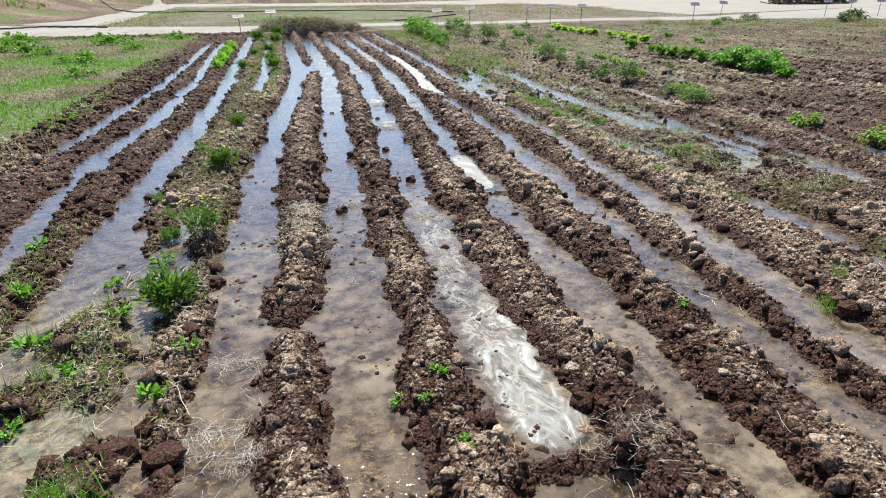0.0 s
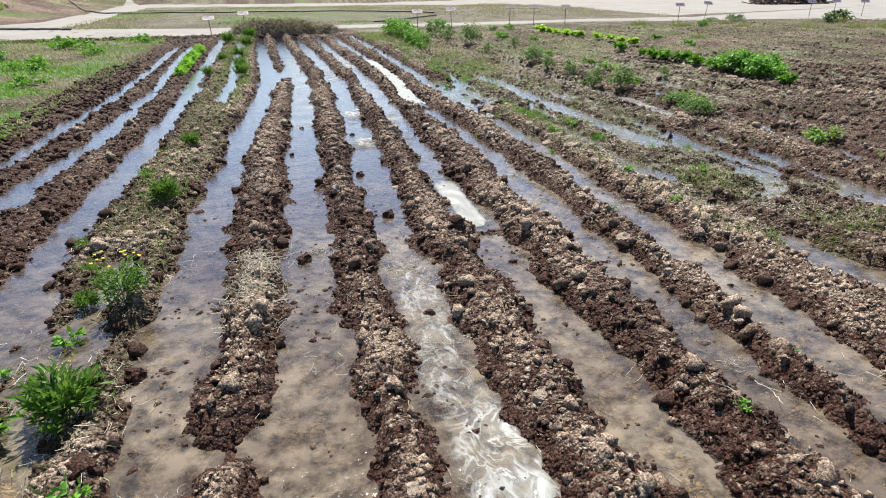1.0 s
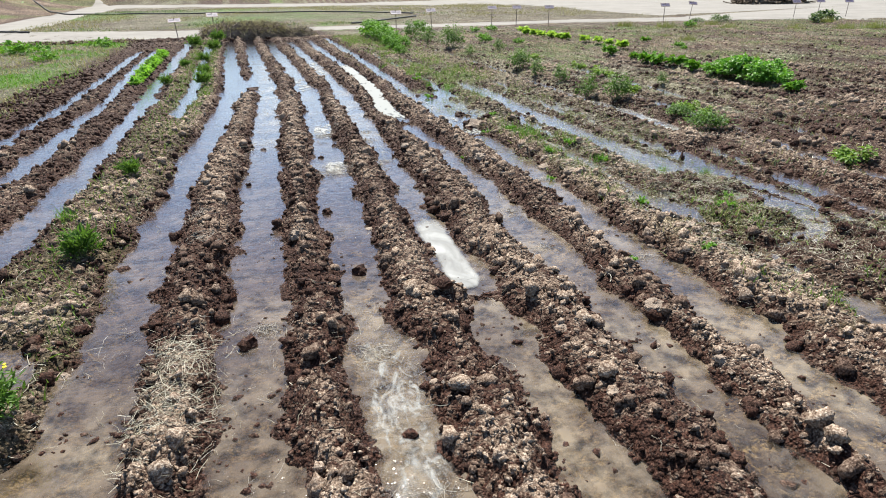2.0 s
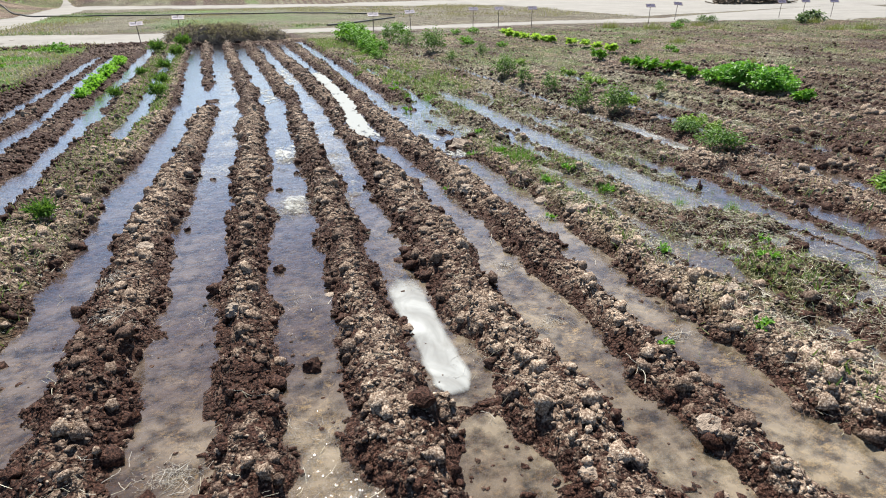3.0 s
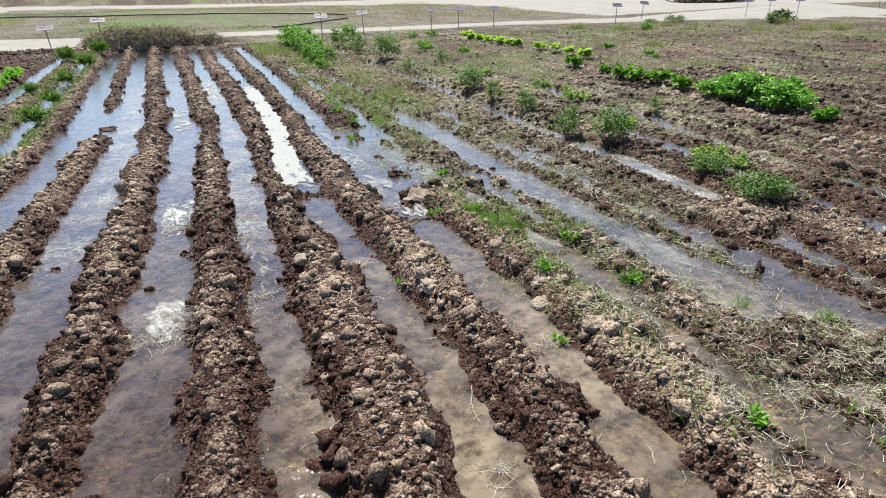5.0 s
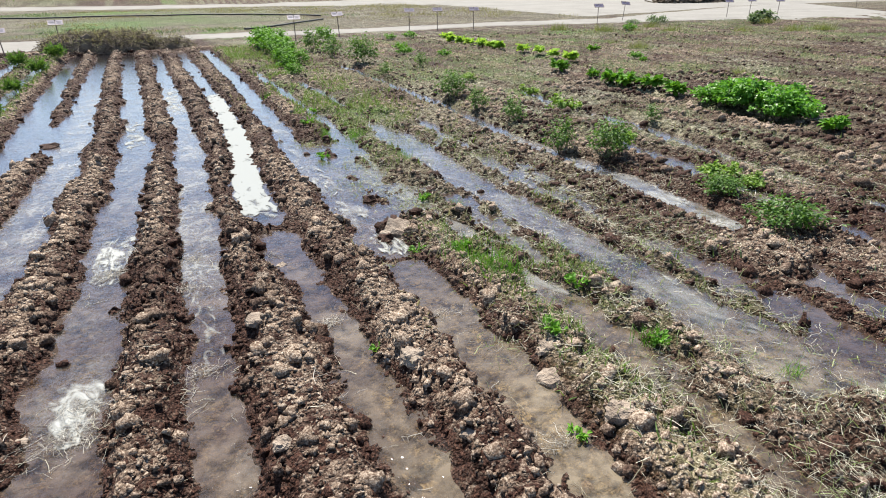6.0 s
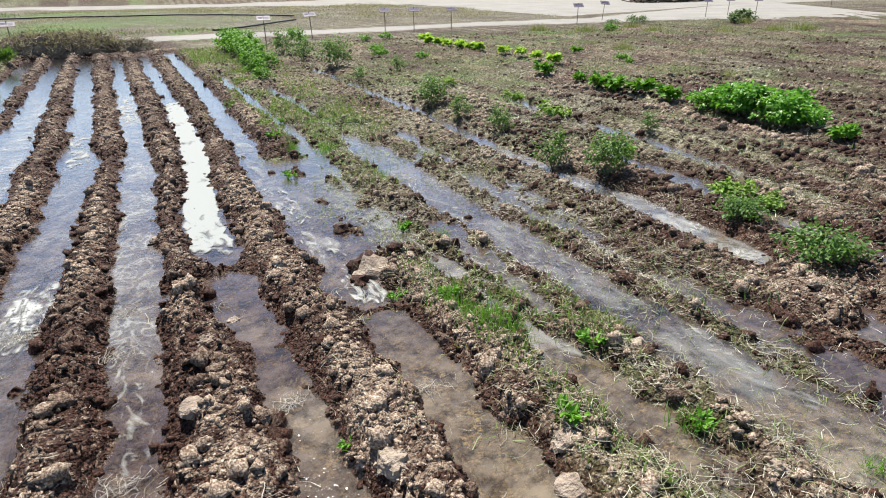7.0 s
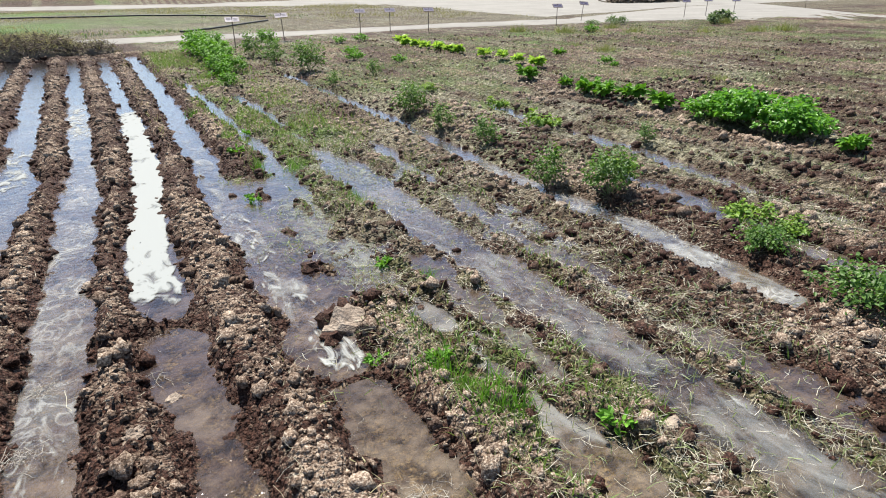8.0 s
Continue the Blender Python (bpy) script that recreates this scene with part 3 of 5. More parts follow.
def verdure_of(x, y):
    u = x - bend(y)
    v = step01(-2.85, -3.3, x) * step01(27, 25.5, y) * (0.30 + 2.2 * fbm(x, y, 1.5, 3, 95))
    w = (step01(3.25, 3.6, u) * step01(5.2, 4.3, u) + 0.25 * step01(-0.45, -0.6, u) * step01(-1.25, -1.05, u)) * (0.05 + 0.5 * fbm(x, y, 0.5, 3, 96))
    w = w * (1 + 1.8 * step01(9, 13, y)) + step01(4, 7, x) * step01(10, 15, y) * step01(27, 25, y) * (0.03 + 0.9 * fbm(x, y, 1.1, 3, 99))
    q = step01(31, 33, y) * step01(-12, -10, x) * step01(60, 54, y) * (0.26 + 1.0 * fbm(x, y, 4, 3, 97)) * step01(16, 2, x + 3 * fbm(x, y, 5, 2, 6))
    q = q + step01(70, 74, y) * (0.1 + 0.8 * fbm(x, y, 5, 3, 98))
    q = np.maximum(q, step01(-11, -14, x) * step01(36, 40, y) * (0.05 + 1.5 * fbm(x, y, 3, 3, 60)))
    return np.clip(np.maximum(np.maximum(v, w), q), 0, 1)


ground = new("ground", mesh_of("ground", np.stack([XX.ravel(), YY.ravel(), ZZ.ravel()], 1), grid_faces(len(GX), len(GY)), SOIL, True,
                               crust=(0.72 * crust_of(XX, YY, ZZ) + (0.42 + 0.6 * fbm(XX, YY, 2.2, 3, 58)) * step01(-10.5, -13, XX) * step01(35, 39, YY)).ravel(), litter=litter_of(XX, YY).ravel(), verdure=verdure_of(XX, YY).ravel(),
                               silt=(step01(0.0, -0.06, DD) * np.clip(0.75 + 0.9 * fbm(XX, YY, 0.9, 2, 98), 0, 1) * (ZZ < 0) * (0.45 + 0.55 * near_yellow(XX, YY))).ravel()))
tagged(ground, "ridged dark brown clay field, flooded between the rows", "ground", "", "structure")

# ---- the water ----
wx, wy = np.linspace(-3.3, 10.6, 70), np.linspace(-2.5, 26.0, 120)
WX, WY = np.meshgrid(wx, wy)
water = new("water", mesh_of("water", np.stack([WX.ravel(), WY.ravel(), 0 * WX.ravel()], 1), grid_faces(70, 120), WATER, True, yellow_share=near_yellow(WX, WY).ravel()))
tagged(water, "shallow muddy irrigation water standing in the furrows", "water", "", "structure")


# ---- roads ----
def strip(name, left, right, label, n=120, across=10, lift=0.02):
    """A dusty strip between two edges, each (xs, ys) run along the same way."""
    t = np.linspace(0, 1, n)
    def along(e):
        u = np.linspace(0, 1, len(e[0]))
        return np.interp(t, u, e[0]), np.interp(t, u, e[1])
    ax, ay = along(left)
    bx, by = along(right)
    ay = ay + 0.30 * fbm(ax, ay, 1.7, 3, 71)
    by = by + 0.35 * fbm(bx, by, 1.9, 3, 72)
    w = np.linspace(0, 1, across)[None, :]
    X, Y = ax[:, None] * (1 - w) + bx[:, None] * w, ay[:, None] * (1 - w) + by[:, None] * w
    worn = step01(0, 0.1, w) * step01(1, 0.9, w) * (step01(0, 0.03, t) * step01(1, 0.97, t))[:, None]
    Z = level(X, Y) + lift * worn - 0.06 * (1 - worn)
    ob = new(name, mesh_of(name, np.stack([X.ravel(), Y.ravel(), Z.ravel()], 1), grid_faces(across, n), ROAD, True))
    return tagged(ob, label, "road", "", "structure")


strip("road", ((-60, -14, -6, -2, 3, 10, 15, 20, 25, 30, 36), (26.4, 26.4, 26.6, 26.6, 28.6, 28.6, 28.8, 27.8, 26.6, 24.2, 20)),
      ((-60, -14, -8, -2.6, 2.7, 10, 17, 23, 30, 40, 50), (36.5, 36.8, 33.5, 31.4, 31.4, 30.8, 31.2, 30.9, 34, 38, 40)), "pale dusty dirt road along the field's end", 260)
strip("road", ((-13.5, -11.5, -12, -13.5), (37, 40, 54, 78)), ((-8.5, -8.2, -9.0, -9.2), (33.6, 37.5, 52, 66)), "pale dirt track beside the earth bank", 60, 10, 0.035)
strip("road", ((-12, 0, 10, 25, 60), (63, 61, 59, 54, 52)), ((-12, 0, 10, 25, 60), (72, 69, 66, 72, 90)), "pale dirt track behind the fallow field", 100, 10, 0.05)
strip("road", ((22.5, 30, 40, 60, 120), (31.5, 33, 36, 36, 30)), ((24, 30, 40, 60, 120), (56, 60, 62, 70, 110)), "bare pale yard of trodden earth", 90, 24, 0.065)


# ---- stones ----
STONES = []
for seed, rough in ((1, 0.25), (2, 0.2), (3, 0.3), (4, 0.15)):
    V, F = lump_mesh(seed, 3, rough * 1.2, 0.66, 0.5)
    STONES.append(mesh_of("stone", V, F, STONE, False))
CLODS, WETCLODS = [], []
for seed in range(11, 17):
    V, F = lump_mesh(seed, 2, 0.5, 0.8)
    CLODS.append(mesh_of("clod", V, F, CLOD, True, crust=np.full(len(V), 0.35 + 0.1 * (seed % 3)), litter=np.zeros(len(V))))
    WETCLODS.append(mesh_of("clod", V, F, CLOD, False, crust=np.full(len(V), -0.7), litter=np.zeros(len(V))))


def stone(x, y, r, mesh=0, label="pale grey-brown fieldstone lying on the ridge", high=1.0, turn=0.0):
    ob = new("stone", STONES[mesh % 4])
    z = float(at_level(x, y)[0])
    ob.matrix_world = pose(x, y, max(z, 0.0) - 0.22 * r * high, 9 * math.sin(turn), 9 * math.cos(turn), turn) @ Matrix.Diagonal((0.9 * r, 0.9 * r, 0.9 * r * high, 1))
    return tagged(ob, label, "stone", "stones on the ridges")


def dark_clod(x, y, r, mesh=0, high=1.0, label="dark wet clod of clay standing in the water"):
    ob = new("clod", WETCLODS[mesh % 6])
    z = float(at_level(x, y)[0])
    ob.matrix_world = pose(x, y, max(z, -0.01) + 0.35 * r * high, 0, 0, 57 * mesh) @ Matrix.Diagonal((r, r, r * high, 1))
    return tagged(ob, label, "clod", "clods in the furrows")


for k, (x, y, r) in enumerate(((-0.55, 4.93, .05), (2.24, 2.5, .045), (1.96, 1.51, .07), (3.74, 3.33, .06), (3.64, 3.06, .055), (1.9, 2.0, .045),
                               (2.57, 3.65, .05), (1.24, 4.29, .05), (0.62, 2.54, .075), (1.98, 3.84, .05), (0.64, 1.85, .05), (1.25, 2.24, .05),
                               (-0.06, 1.97, .026), (2.02, 4.45, .065), (2.48, 4.21, .035), (2.65, 3.94, .045), (2.14, 4.21, .05), (0.83, 4.86, .04), (0.67, 5.11, .045))):
    stone(x, y, r, k, turn=41 * k)
stone(2.68, 4.5, 0.085, 1, "pale flat-topped fieldstone on the ridge", 0.9, 15)
for k, (x, y, r) in enumerate(((2.14, 7.5, .06), (0.75, 6.28, .085), (0.18, 7.43, .085), (3.63, 5.4, .06), (5.38, 6.59, .07), (2.87, 5.24, .04), (1.33, 6.38, .05),
                               (2.93, 5.59, .045), (3.54, 8.36, .05), (2.32, 9.1, .08), (4.33, 8.12, .09), (5.52, 8.32, .06), (5.36, 9.93, .05),
                               (7.77, 9.49, .09), (2.78, 10.31, .06), (2.18, 10.86, .05), (2.5, 9.41, .06), (1.11, 8.1, .06), (2.07, 7.3, .045), (2.86, 7.23, .05))):
    stone(x, y, r, k + 1, turn=67 * k)
for k, (x, y, r) in enumerate(((4.18, 7.16, .065), (3.43, 7.46, .09), (3.53, 7.66, .09), (3.53, 7.09, .1), (2.84, 7.85, .1), (2.21, 8.56, .08), (5.68, 10.42, .07))):
    stone(x, y, r, k + 2, turn=29 * k)
stone(3.47, 9.60, 0.20, 0, "large pale clay boulder on the weedy ridge", 1.45, 200)
stone(1.28, 2.93, 0.045, 3, "upright pale stone in the ridge", 1.6, 70)
for k, (x, y, r, hi) in enumerate(((1.1, 5.62, .062, 1.0), (0.36, 4.92, .07, .8), (0.62, 14.1, .13, .4), (3.04, 2.4, .075, 1.0), (5.0, 7.27, .04, 2.2),
                                   (1.03, 3.95, .035, .9), (1.05, 6.87, .05, 1), (0.42, 7.9, .035, 1), (0.62, 9.3, .04, .8), (1.22, 8.7, .035, 1), (1.45, 9.2, .04, .9),
                                   (1.52, 5.0, .06, .7), (1.2, 2.05, .07, .8), (-0.1, 7.9, .035, 1), (3.5, 10.44, .075, .8), (4.5, 10.18, .036, 1))):
    dark_clod(x, y, r, k, hi)


for k, (x, y, r, hi) in enumerate(((-0.80, 2.24, .10, .6), (-0.62, 2.14, .085, .6), (-0.72, 2.38, .06, .7), (-0.62, 3.05, .07, .6), (-0.55, 3.75, .06, .8), (3.37, 9.70, .10, .9), (3.32, 9.52, .07, .8), (3.62, 9.66, .06, .8))):
    dark_clod(x, y, r, k + 2, hi, "large dark broken clod on the muddy ridge")


# ---- the tilled clods ----
def scatter(n, x0, x1, y0, y1, keep, power=1.0):
    """Up to n places with keep(x, y, edge, height) as their chance, more of them towards y0."""
    x = rng.uniform(x0, x1, n)
    y = y0 + (y1 - y0) * rng.random(n) ** power
    d, _ = furrow_edge(x, y)
    z = level(x, y)
    ok = rng.random(n) < keep(x, y, d, z)
    return x[ok], y[ok], z[ok], d[ok]


def field_chance(x, y, d, z):
    u = x - bend(y)
    weedy = np.clip(step01(3.4, 3.9, u) + step01(-0.45, -0.75, u), 0, 1)
    sunk = 0.09 * (d < -0.03)
    sunk = sunk * (u < 6.4) + 0.75 * (d < -0.03) * (z > 0.02)
    rows = np.where(u > 6.6, (0.15 + 0.85 * step01(-0.3, 0.5, plot_row(x, y))) * (1 - 0.55 * step01(12, 17, y) * step01(0.3, -0.2, fbm(x, y, 1.1, 3, 99))), 1.0)
    return sunk + rows * step01(-0.03, 0.02, d) * (1 - 0.1 * weedy) * (0.7 + 0.3 * step01(-0.2, 0.5, fbm(x, y, 0.5, 2, 15))) * (z > -0.008) * (d > -0.03)


def clods(name, count, box4, size, cuts, kinds, power, seed, label):
    x, y, z, d = scatter(count, *box4, field_chance, power)
    pieces, crusts = [], []
    pick = rng.integers(0, kinds, len(x))
    for k in range(kinds):
        s = pick == k
        n = int(s.sum())
        r = size[0] + (size[1] - size[0]) * rng.random(n) ** 3.2
        P = np.stack([x[s], y[s], z[s] + 0.08 * r], 1)
        V, F = lump_mesh(seed + k, cuts, 0.75, 0.78, 0.6)
        pieces.append(repeated(V, F, P, r, rng.uniform(0, 6.28, n), 0.5))
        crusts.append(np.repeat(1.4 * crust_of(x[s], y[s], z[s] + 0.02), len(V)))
    V, F = joined(pieces)
    c = np.concatenate(crusts)
    ob = new(name, mesh_of(name, V, F, CLOD, cuts > 0, crust=c, litter=np.zeros(len(V))))
    return tagged(ob, label, "soil", "", "stuff")


clods("crumbled_clods", 10000, (-2.4, 6.0, 1.2, 11.5), (0.014, 0.062), 2, 5, 1.0, 31, "crumbly brown clods tilled up along the ridges")
clods("small_clods", 52000, (-2.6, 6.4, 1.2, 12.0), (0.008, 0.028), 1, 8, 1.0, 51, "small broken clods of soil along the ridges")
clods("soil_crumbs", 52000, (-1.6, 5.4, 1.2, 10.5), (0.005, 0.018), 0, 8, 1.0, 131, "fine crumbs of soil strewn over the ridges")
clods("crumbled_clods", 22000, (-3.0, 6.6, 11.5, 25.5), (0.016, 0.05), 1, 4, 1.3, 71, "crumbly brown clods on the far ridges")
clods("crumbled_clods", 22000, (6.2, 22.0, 6.5, 26.0), (0.014, 0.058), 1, 4, 1.0, 91, "dry clods over the hoed plots")
clods("crumbled_clods", 2600, (-9.0, 1.5, 25.3, 26.6), (0.03, 0.11), 1, 4, 1.0, 111, "dark clods thrown up along the road's edge")
clods("crumbled_clods", 11000, (6.2, 12.5, 7.0, 15.0), (0.018, 0.075), 1, 4, 1.0, 121, "dark broken clods over the hoed plots")
clods("small_clods", 5000, (-3.3, -2.5, 4.0, 17.0), (0.015, 0.06), 1, 4, 1.0, 141, "dark broken clods between furrow and meadow")
clods("small_clods", 15000, (-3.0, 6.6, -5.0, 1.2), (0.015, 0.05), 0, 6, 1.0, 151, "broken clods of soil along the ridges' near ends")
clods("small_clods", 12000, (6.2, 20.0, -5.0, 7.0), (0.02, 0.07), 0, 6, 1.0, 161, "broken clods over the nearer hoed plots")




# ---- straw and grass ----
def blade_mesh(bends, width, segs=2):
    """A tapering curved blade, 1 long, leaning along x."""
    t = np.linspace(0, 1, segs + 1)
    a = bends * t
    x, z = np.cumsum(np.r_[0, np.sin(a[1:])]) / segs, np.cumsum(np.r_[0, np.cos(a[1:])]) / segs
    w = width * (1 - t) ** 0.7 + width * 0.08
    V = np.concatenate([np.stack([x, -w, z], 1), np.stack([x, w, z], 1)])
    n = segs + 1
    F = np.array([(i, i + 1, n + i + 1, n + i) for i in range(segs)])
    return V, F


def blades(name, places, sizes, width, material, label, category, kinds=4, lean=(0.2, 1.6), tilt=0.35, kind="stuff"):
    pieces = []
    pick = rng.integers(0, kinds, len(places))
    for k in range(kinds):
        s = pick == k
        V, F = blade_mesh(lean[0] + (lean[1] - lean[0]) * (k + 0.5) / kinds, width)
        pieces.append(repeated(V, F, places[s], sizes[s], rng.uniform(0, 6.28, int(s.sum())), tilt))
    V, F = joined(pieces)
    ob = new(name, mesh_of(name, V, F, material))
    return tagged(ob, label, category, "", kind)


def straw_mesh(seed):
    r = np.random.default_rng(seed)
    t = np.linspace(-0.5, 0.5, 3)
    y = r.uniform(-0.5, 0.5) * (t ** 2 - 0.1) + np.cumsum(0.08 * r.normal(size=3))
    z = np.abs(0.06 * r.normal(size=3)) + 0.15 * r.random() * (t + 0.5)
    return tube(np.stack([t, y, z], 1), 0.008 + 0.007 * r.random(), 3)


def straws(name, x, y, z, length, label, material=STRAW):
    pieces = []
    pick = rng.integers(0, 10, len(x))
    for k in range(10):
        s = pick == k
        V, F = straw_mesh(200 + k)
        pieces.append(repeated(V, F, np.stack([x[s], y[s], np.maximum(z[s], 0.0) + 0.006], 1), length[s], rng.uniform(0, 6.28, int(s.sum())), 0.16))
    V, F = joined(pieces)
    ob = new(name, mesh_of(name, V, F, material))
    return tagged(ob, label, "straw", "", "stuff")


def straw_chance(x, y, d, z):
    u = x - bend(y)
    weedy = np.clip(step01(3.3, 3.8, u) + step01(-0.4, -0.6, u) * step01(-2.0, -1.6, u) * step01(8, 4, y) + step01(-0.4, -0.6, u) * step01(-1.4, -1.2, u), 0, 1)
    return np.clip(0.035 + weedy * (0.22 + 0.75 * step01(-0.1, 0.5, fbm(x, y, 0.7, 2, 19))), 0, 1) * np.where(d < -0.02, 0.12, 1.0) * (1 - 0.75 * step01(4.75, 5.0, u) * step01(9.8, 8.8, y))


def litter(name, x, y, z, length, width, material, label):
    """Flat dry stalks lying on the ground or on the water."""
    pieces = []
    pick = rng.integers(0, 5, len(x))
    for k in range(5):
        s = pick == k
        V, F = blade_mesh(0.15 + 0.35 * k, width)
        V = np.stack([V[:, 2] - 0.4, V[:, 0] * 0.8 + V[:, 1], 0.10 * V[:, 0] + 0.05 * V[:, 2]], 1)
        pieces.append(repeated(V, F, np.stack([x[s], y[s], np.maximum(z[s], 0.0) + 0.007], 1), length[s], rng.uniform(0, 6.28, int(s.sum())), 0.22))
    V, F = joined(pieces)
    ob = new(name, mesh_of(name, V, F, material))
    return tagged(ob, label, "straw", "", "stuff")


x, y, z, d = scatter(130000, -3.0, 8.6, 1.2, 17.0, straw_chance, 1.15)
litter("straw_litter", x, y, z, 0.02 + 0.08 * rng.random(len(x)) ** 2, 0.015, STRAW, "pale dry straw and stems strewn over the weedy rows")
x, y, z, d = scatter(44000, 6.4, 22.0, 6.5, 25.5, lambda x, y, d, z: step01(-0.1, 0.3, fbm(x, y, 1.1, 3, 21)) * step01(0.4, -0.5, plot_row(x, y)))
litter("straw_litter", x, y, z, 0.05 + 0.12 * rng.random(len(x)) ** 2, 0.028, STRAW, "grey dry stalks over the hoed plots")
x, y, z, d = scatter(70000, 3.1, 6.3, 4.2, 14.0, straw_chance)
litter("straw_litter", x, y, z, 0.03 + 0.07 * rng.random(len(x)) ** 2, 0.014, STRAW, "fine pale straw matted over the weedy rows")
# raked heaps of straw
HEAPS = ((0.02, 4.35, .15, 800), (0.07, 4.75, .12, 500), (1.3, 8.05, .13, 160), (1.89, 8.1, .1, 50), (4.03, 7.13, .22, 220), (4.41, 7.09, .2, 200), (4.47, 6.72, .25, 200), (1.42, 10.1, .12, 60),
         (0.45, 5.05, .09, 40), (1.01, 4.62, .12, 60), (1.95, 5.4, .14, 90), (3.52, 4.83, .2, 120), (3.93, 4.61, .3, 90), 
         (-1.33, 3.5, .3, 200), (1.05, 1.72, .2, 130), (3.85, 8.2, .2, 130), (5.23, 8.58, .25, 200), (2.83, 8.47, .1, 40),
         (6.9, 9.3, .3, 170), (7.6, 10.4, .35, 200), (3.15, 9.4, .12, 50), (4.1, 10.6, .25, 100), (-1.35, 2.6, .25, 220), (-1.6, 3.1, .25, 160), (-1.2, 4.2, .2, 120), (4.1, 5.2, .3, 110), (4.5, 6.0, .3, 150), (4.2, 5.7, .25, 80), (4.9, 7.1, .25, 140), (5.13, 8.74, .2, 320), (5.19, 8.31, .2, 320), (7.23, 10.4, .3, 350), (7.93, 9.14, .3, 350), (4.65, 9.51, .15, 120), (-1.15, 3.1, .2, 200), (-1.1, 2.45, .2, 120), (-0.95, 2.75, .15, 80))
HEAPS = HEAPS + tuple((3.4 + 2.1 * rng.random(), 5 + 11 * rng.random(), 0.07 + 0.11 * rng.random(), int(rng.integers(60, 180))) for k in range(100))
HEAPS = HEAPS + tuple((6.6 + 2.4 * rng.random(), 8 + 7 * rng.random(), 0.12 + 0.16 * rng.random(), int(rng.integers(80, 200))) for k in range(50))
hx = np.concatenate([rng.normal(a, s, n) for a, b, s, n in HEAPS])
hy = np.concatenate([rng.normal(b, s * 1.2, n) for a, b, s, n in HEAPS])
wet = furrow_edge(hx, hy)[0] < -0.03
dry = rng.random(len(hx)) < np.where(wet, 0.3, 1.0)
hx, hy = hx[dry], hy[dry]
straws("straw_heaps", hx, hy, at_level(hx, hy) + rng.random(len(hx)) * 0.03, 0.018 + 0.075 * rng.random(len(hx)) ** 1.6, "raked tangles of bleached straw on ridges and water")

# bleached roots caught in the water
TANGLES = ((0.45, 5.05, .07, 90), (1.01, 4.62, .08, 110), (-0.37, 2.79, .08, 110), (-0.45, 2.25, .10, 130), (-0.3, 2.05, .08, 90), (0.1, 6.3, .08, 60), (0.0, 6.9, .07, 50),
           (1.3, 8.05, .12, 170), (1.88, 8.3, .07, 60), (2.5, 5.6, .06, 40), (2.6, 8.5, .06, 50), (3.2, 7.1, .06, 50), (1.9, 9.3, .07, 60), (1.95, 9.8, .06, 50), (1.42, 9.75, .09, 120), (1.34, 8.25, .08, 90), (2.55, 6.4, .05, 30),
           (1.2, 1.7, .12, 120), (0.95, 3.6, .10, 50), (3.1, 5.2, .06, 40), (2.4, 3.0, .06, 30), (3.25, 8.3, .08, 40))
hx = np.concatenate([rng.normal(a, s * 0.7, 2 * n) for a, b, s, n in TANGLES])
hy = np.concatenate([rng.normal(b, s * 0.5, 2 * n) for a, b, s, n in TANGLES])
straws("root_tangles", hx, hy, at_level(hx, hy) + rng.random(len(hx)) * 0.025, 0.02 + 0.06 * rng.random(len(hx)) ** 2, "bleached root tangles caught in the muddy water", ROOTS)


# long bleached stalks across ridges and water
def stalk_mesh(seed):
    r = np.random.default_rng(seed)
    t = np.linspace(-0.5, 0.5, 9)
    y = r.uniform(-0.6, 0.6) * (t ** 2 - 0.1) + np.cumsum(0.045 * r.normal(size=9))
    z = 0.04 + 0.03 * r.random() * np.sin(3.1 * (t + 0.5)) + 0.015 * r.normal(size=9)
    main = tube(np.stack([t, y, z], 1), 0.0055, 4)
    k = r.integers(3, 6)
    s = np.linspace(0, 1, 4)
    a = r.uniform(0.5, 1.2) * r.choice((-1, 1))
    side = tube(np.stack([t[k] + 0.28 * s * math.cos(a), y[k] + 0.28 * s * math.sin(a), z[k] + 0.02 * s], 1), 0.004, 3)
    return joined([main, side])


x, y, z, d = scatter(800, -2.2, 6.6, 1.3, 11.5, lambda x, y, d, z: np.where(d < -0.04, 0.35, 1.0) * (0.22 + 0.4 * step01(3.2, 3.8, x) + 0.4 * step01(-0.2, -0.6, x)), 1.1)
pieces, pick = [], rng.integers(0, 8, len(x))
for k in range(8):
    s = pick == k
    pieces.append(repeated(*stalk_mesh(300 + k), np.stack([x[s], y[s], np.maximum(z[s], 0.0) + 0.004], 1), 0.08 + 0.20 * rng.random(int(s.sum())) ** 2, rng.uniform(0, 6.28, int(s.sum())), 0.12))
V, F = joined(pieces)
tagged(new("dry_stalks", mesh_of("dry_stalks", V, F, STRAW)), "long thin bleached stalks lying across ridges and water", "straw", "", "stuff")


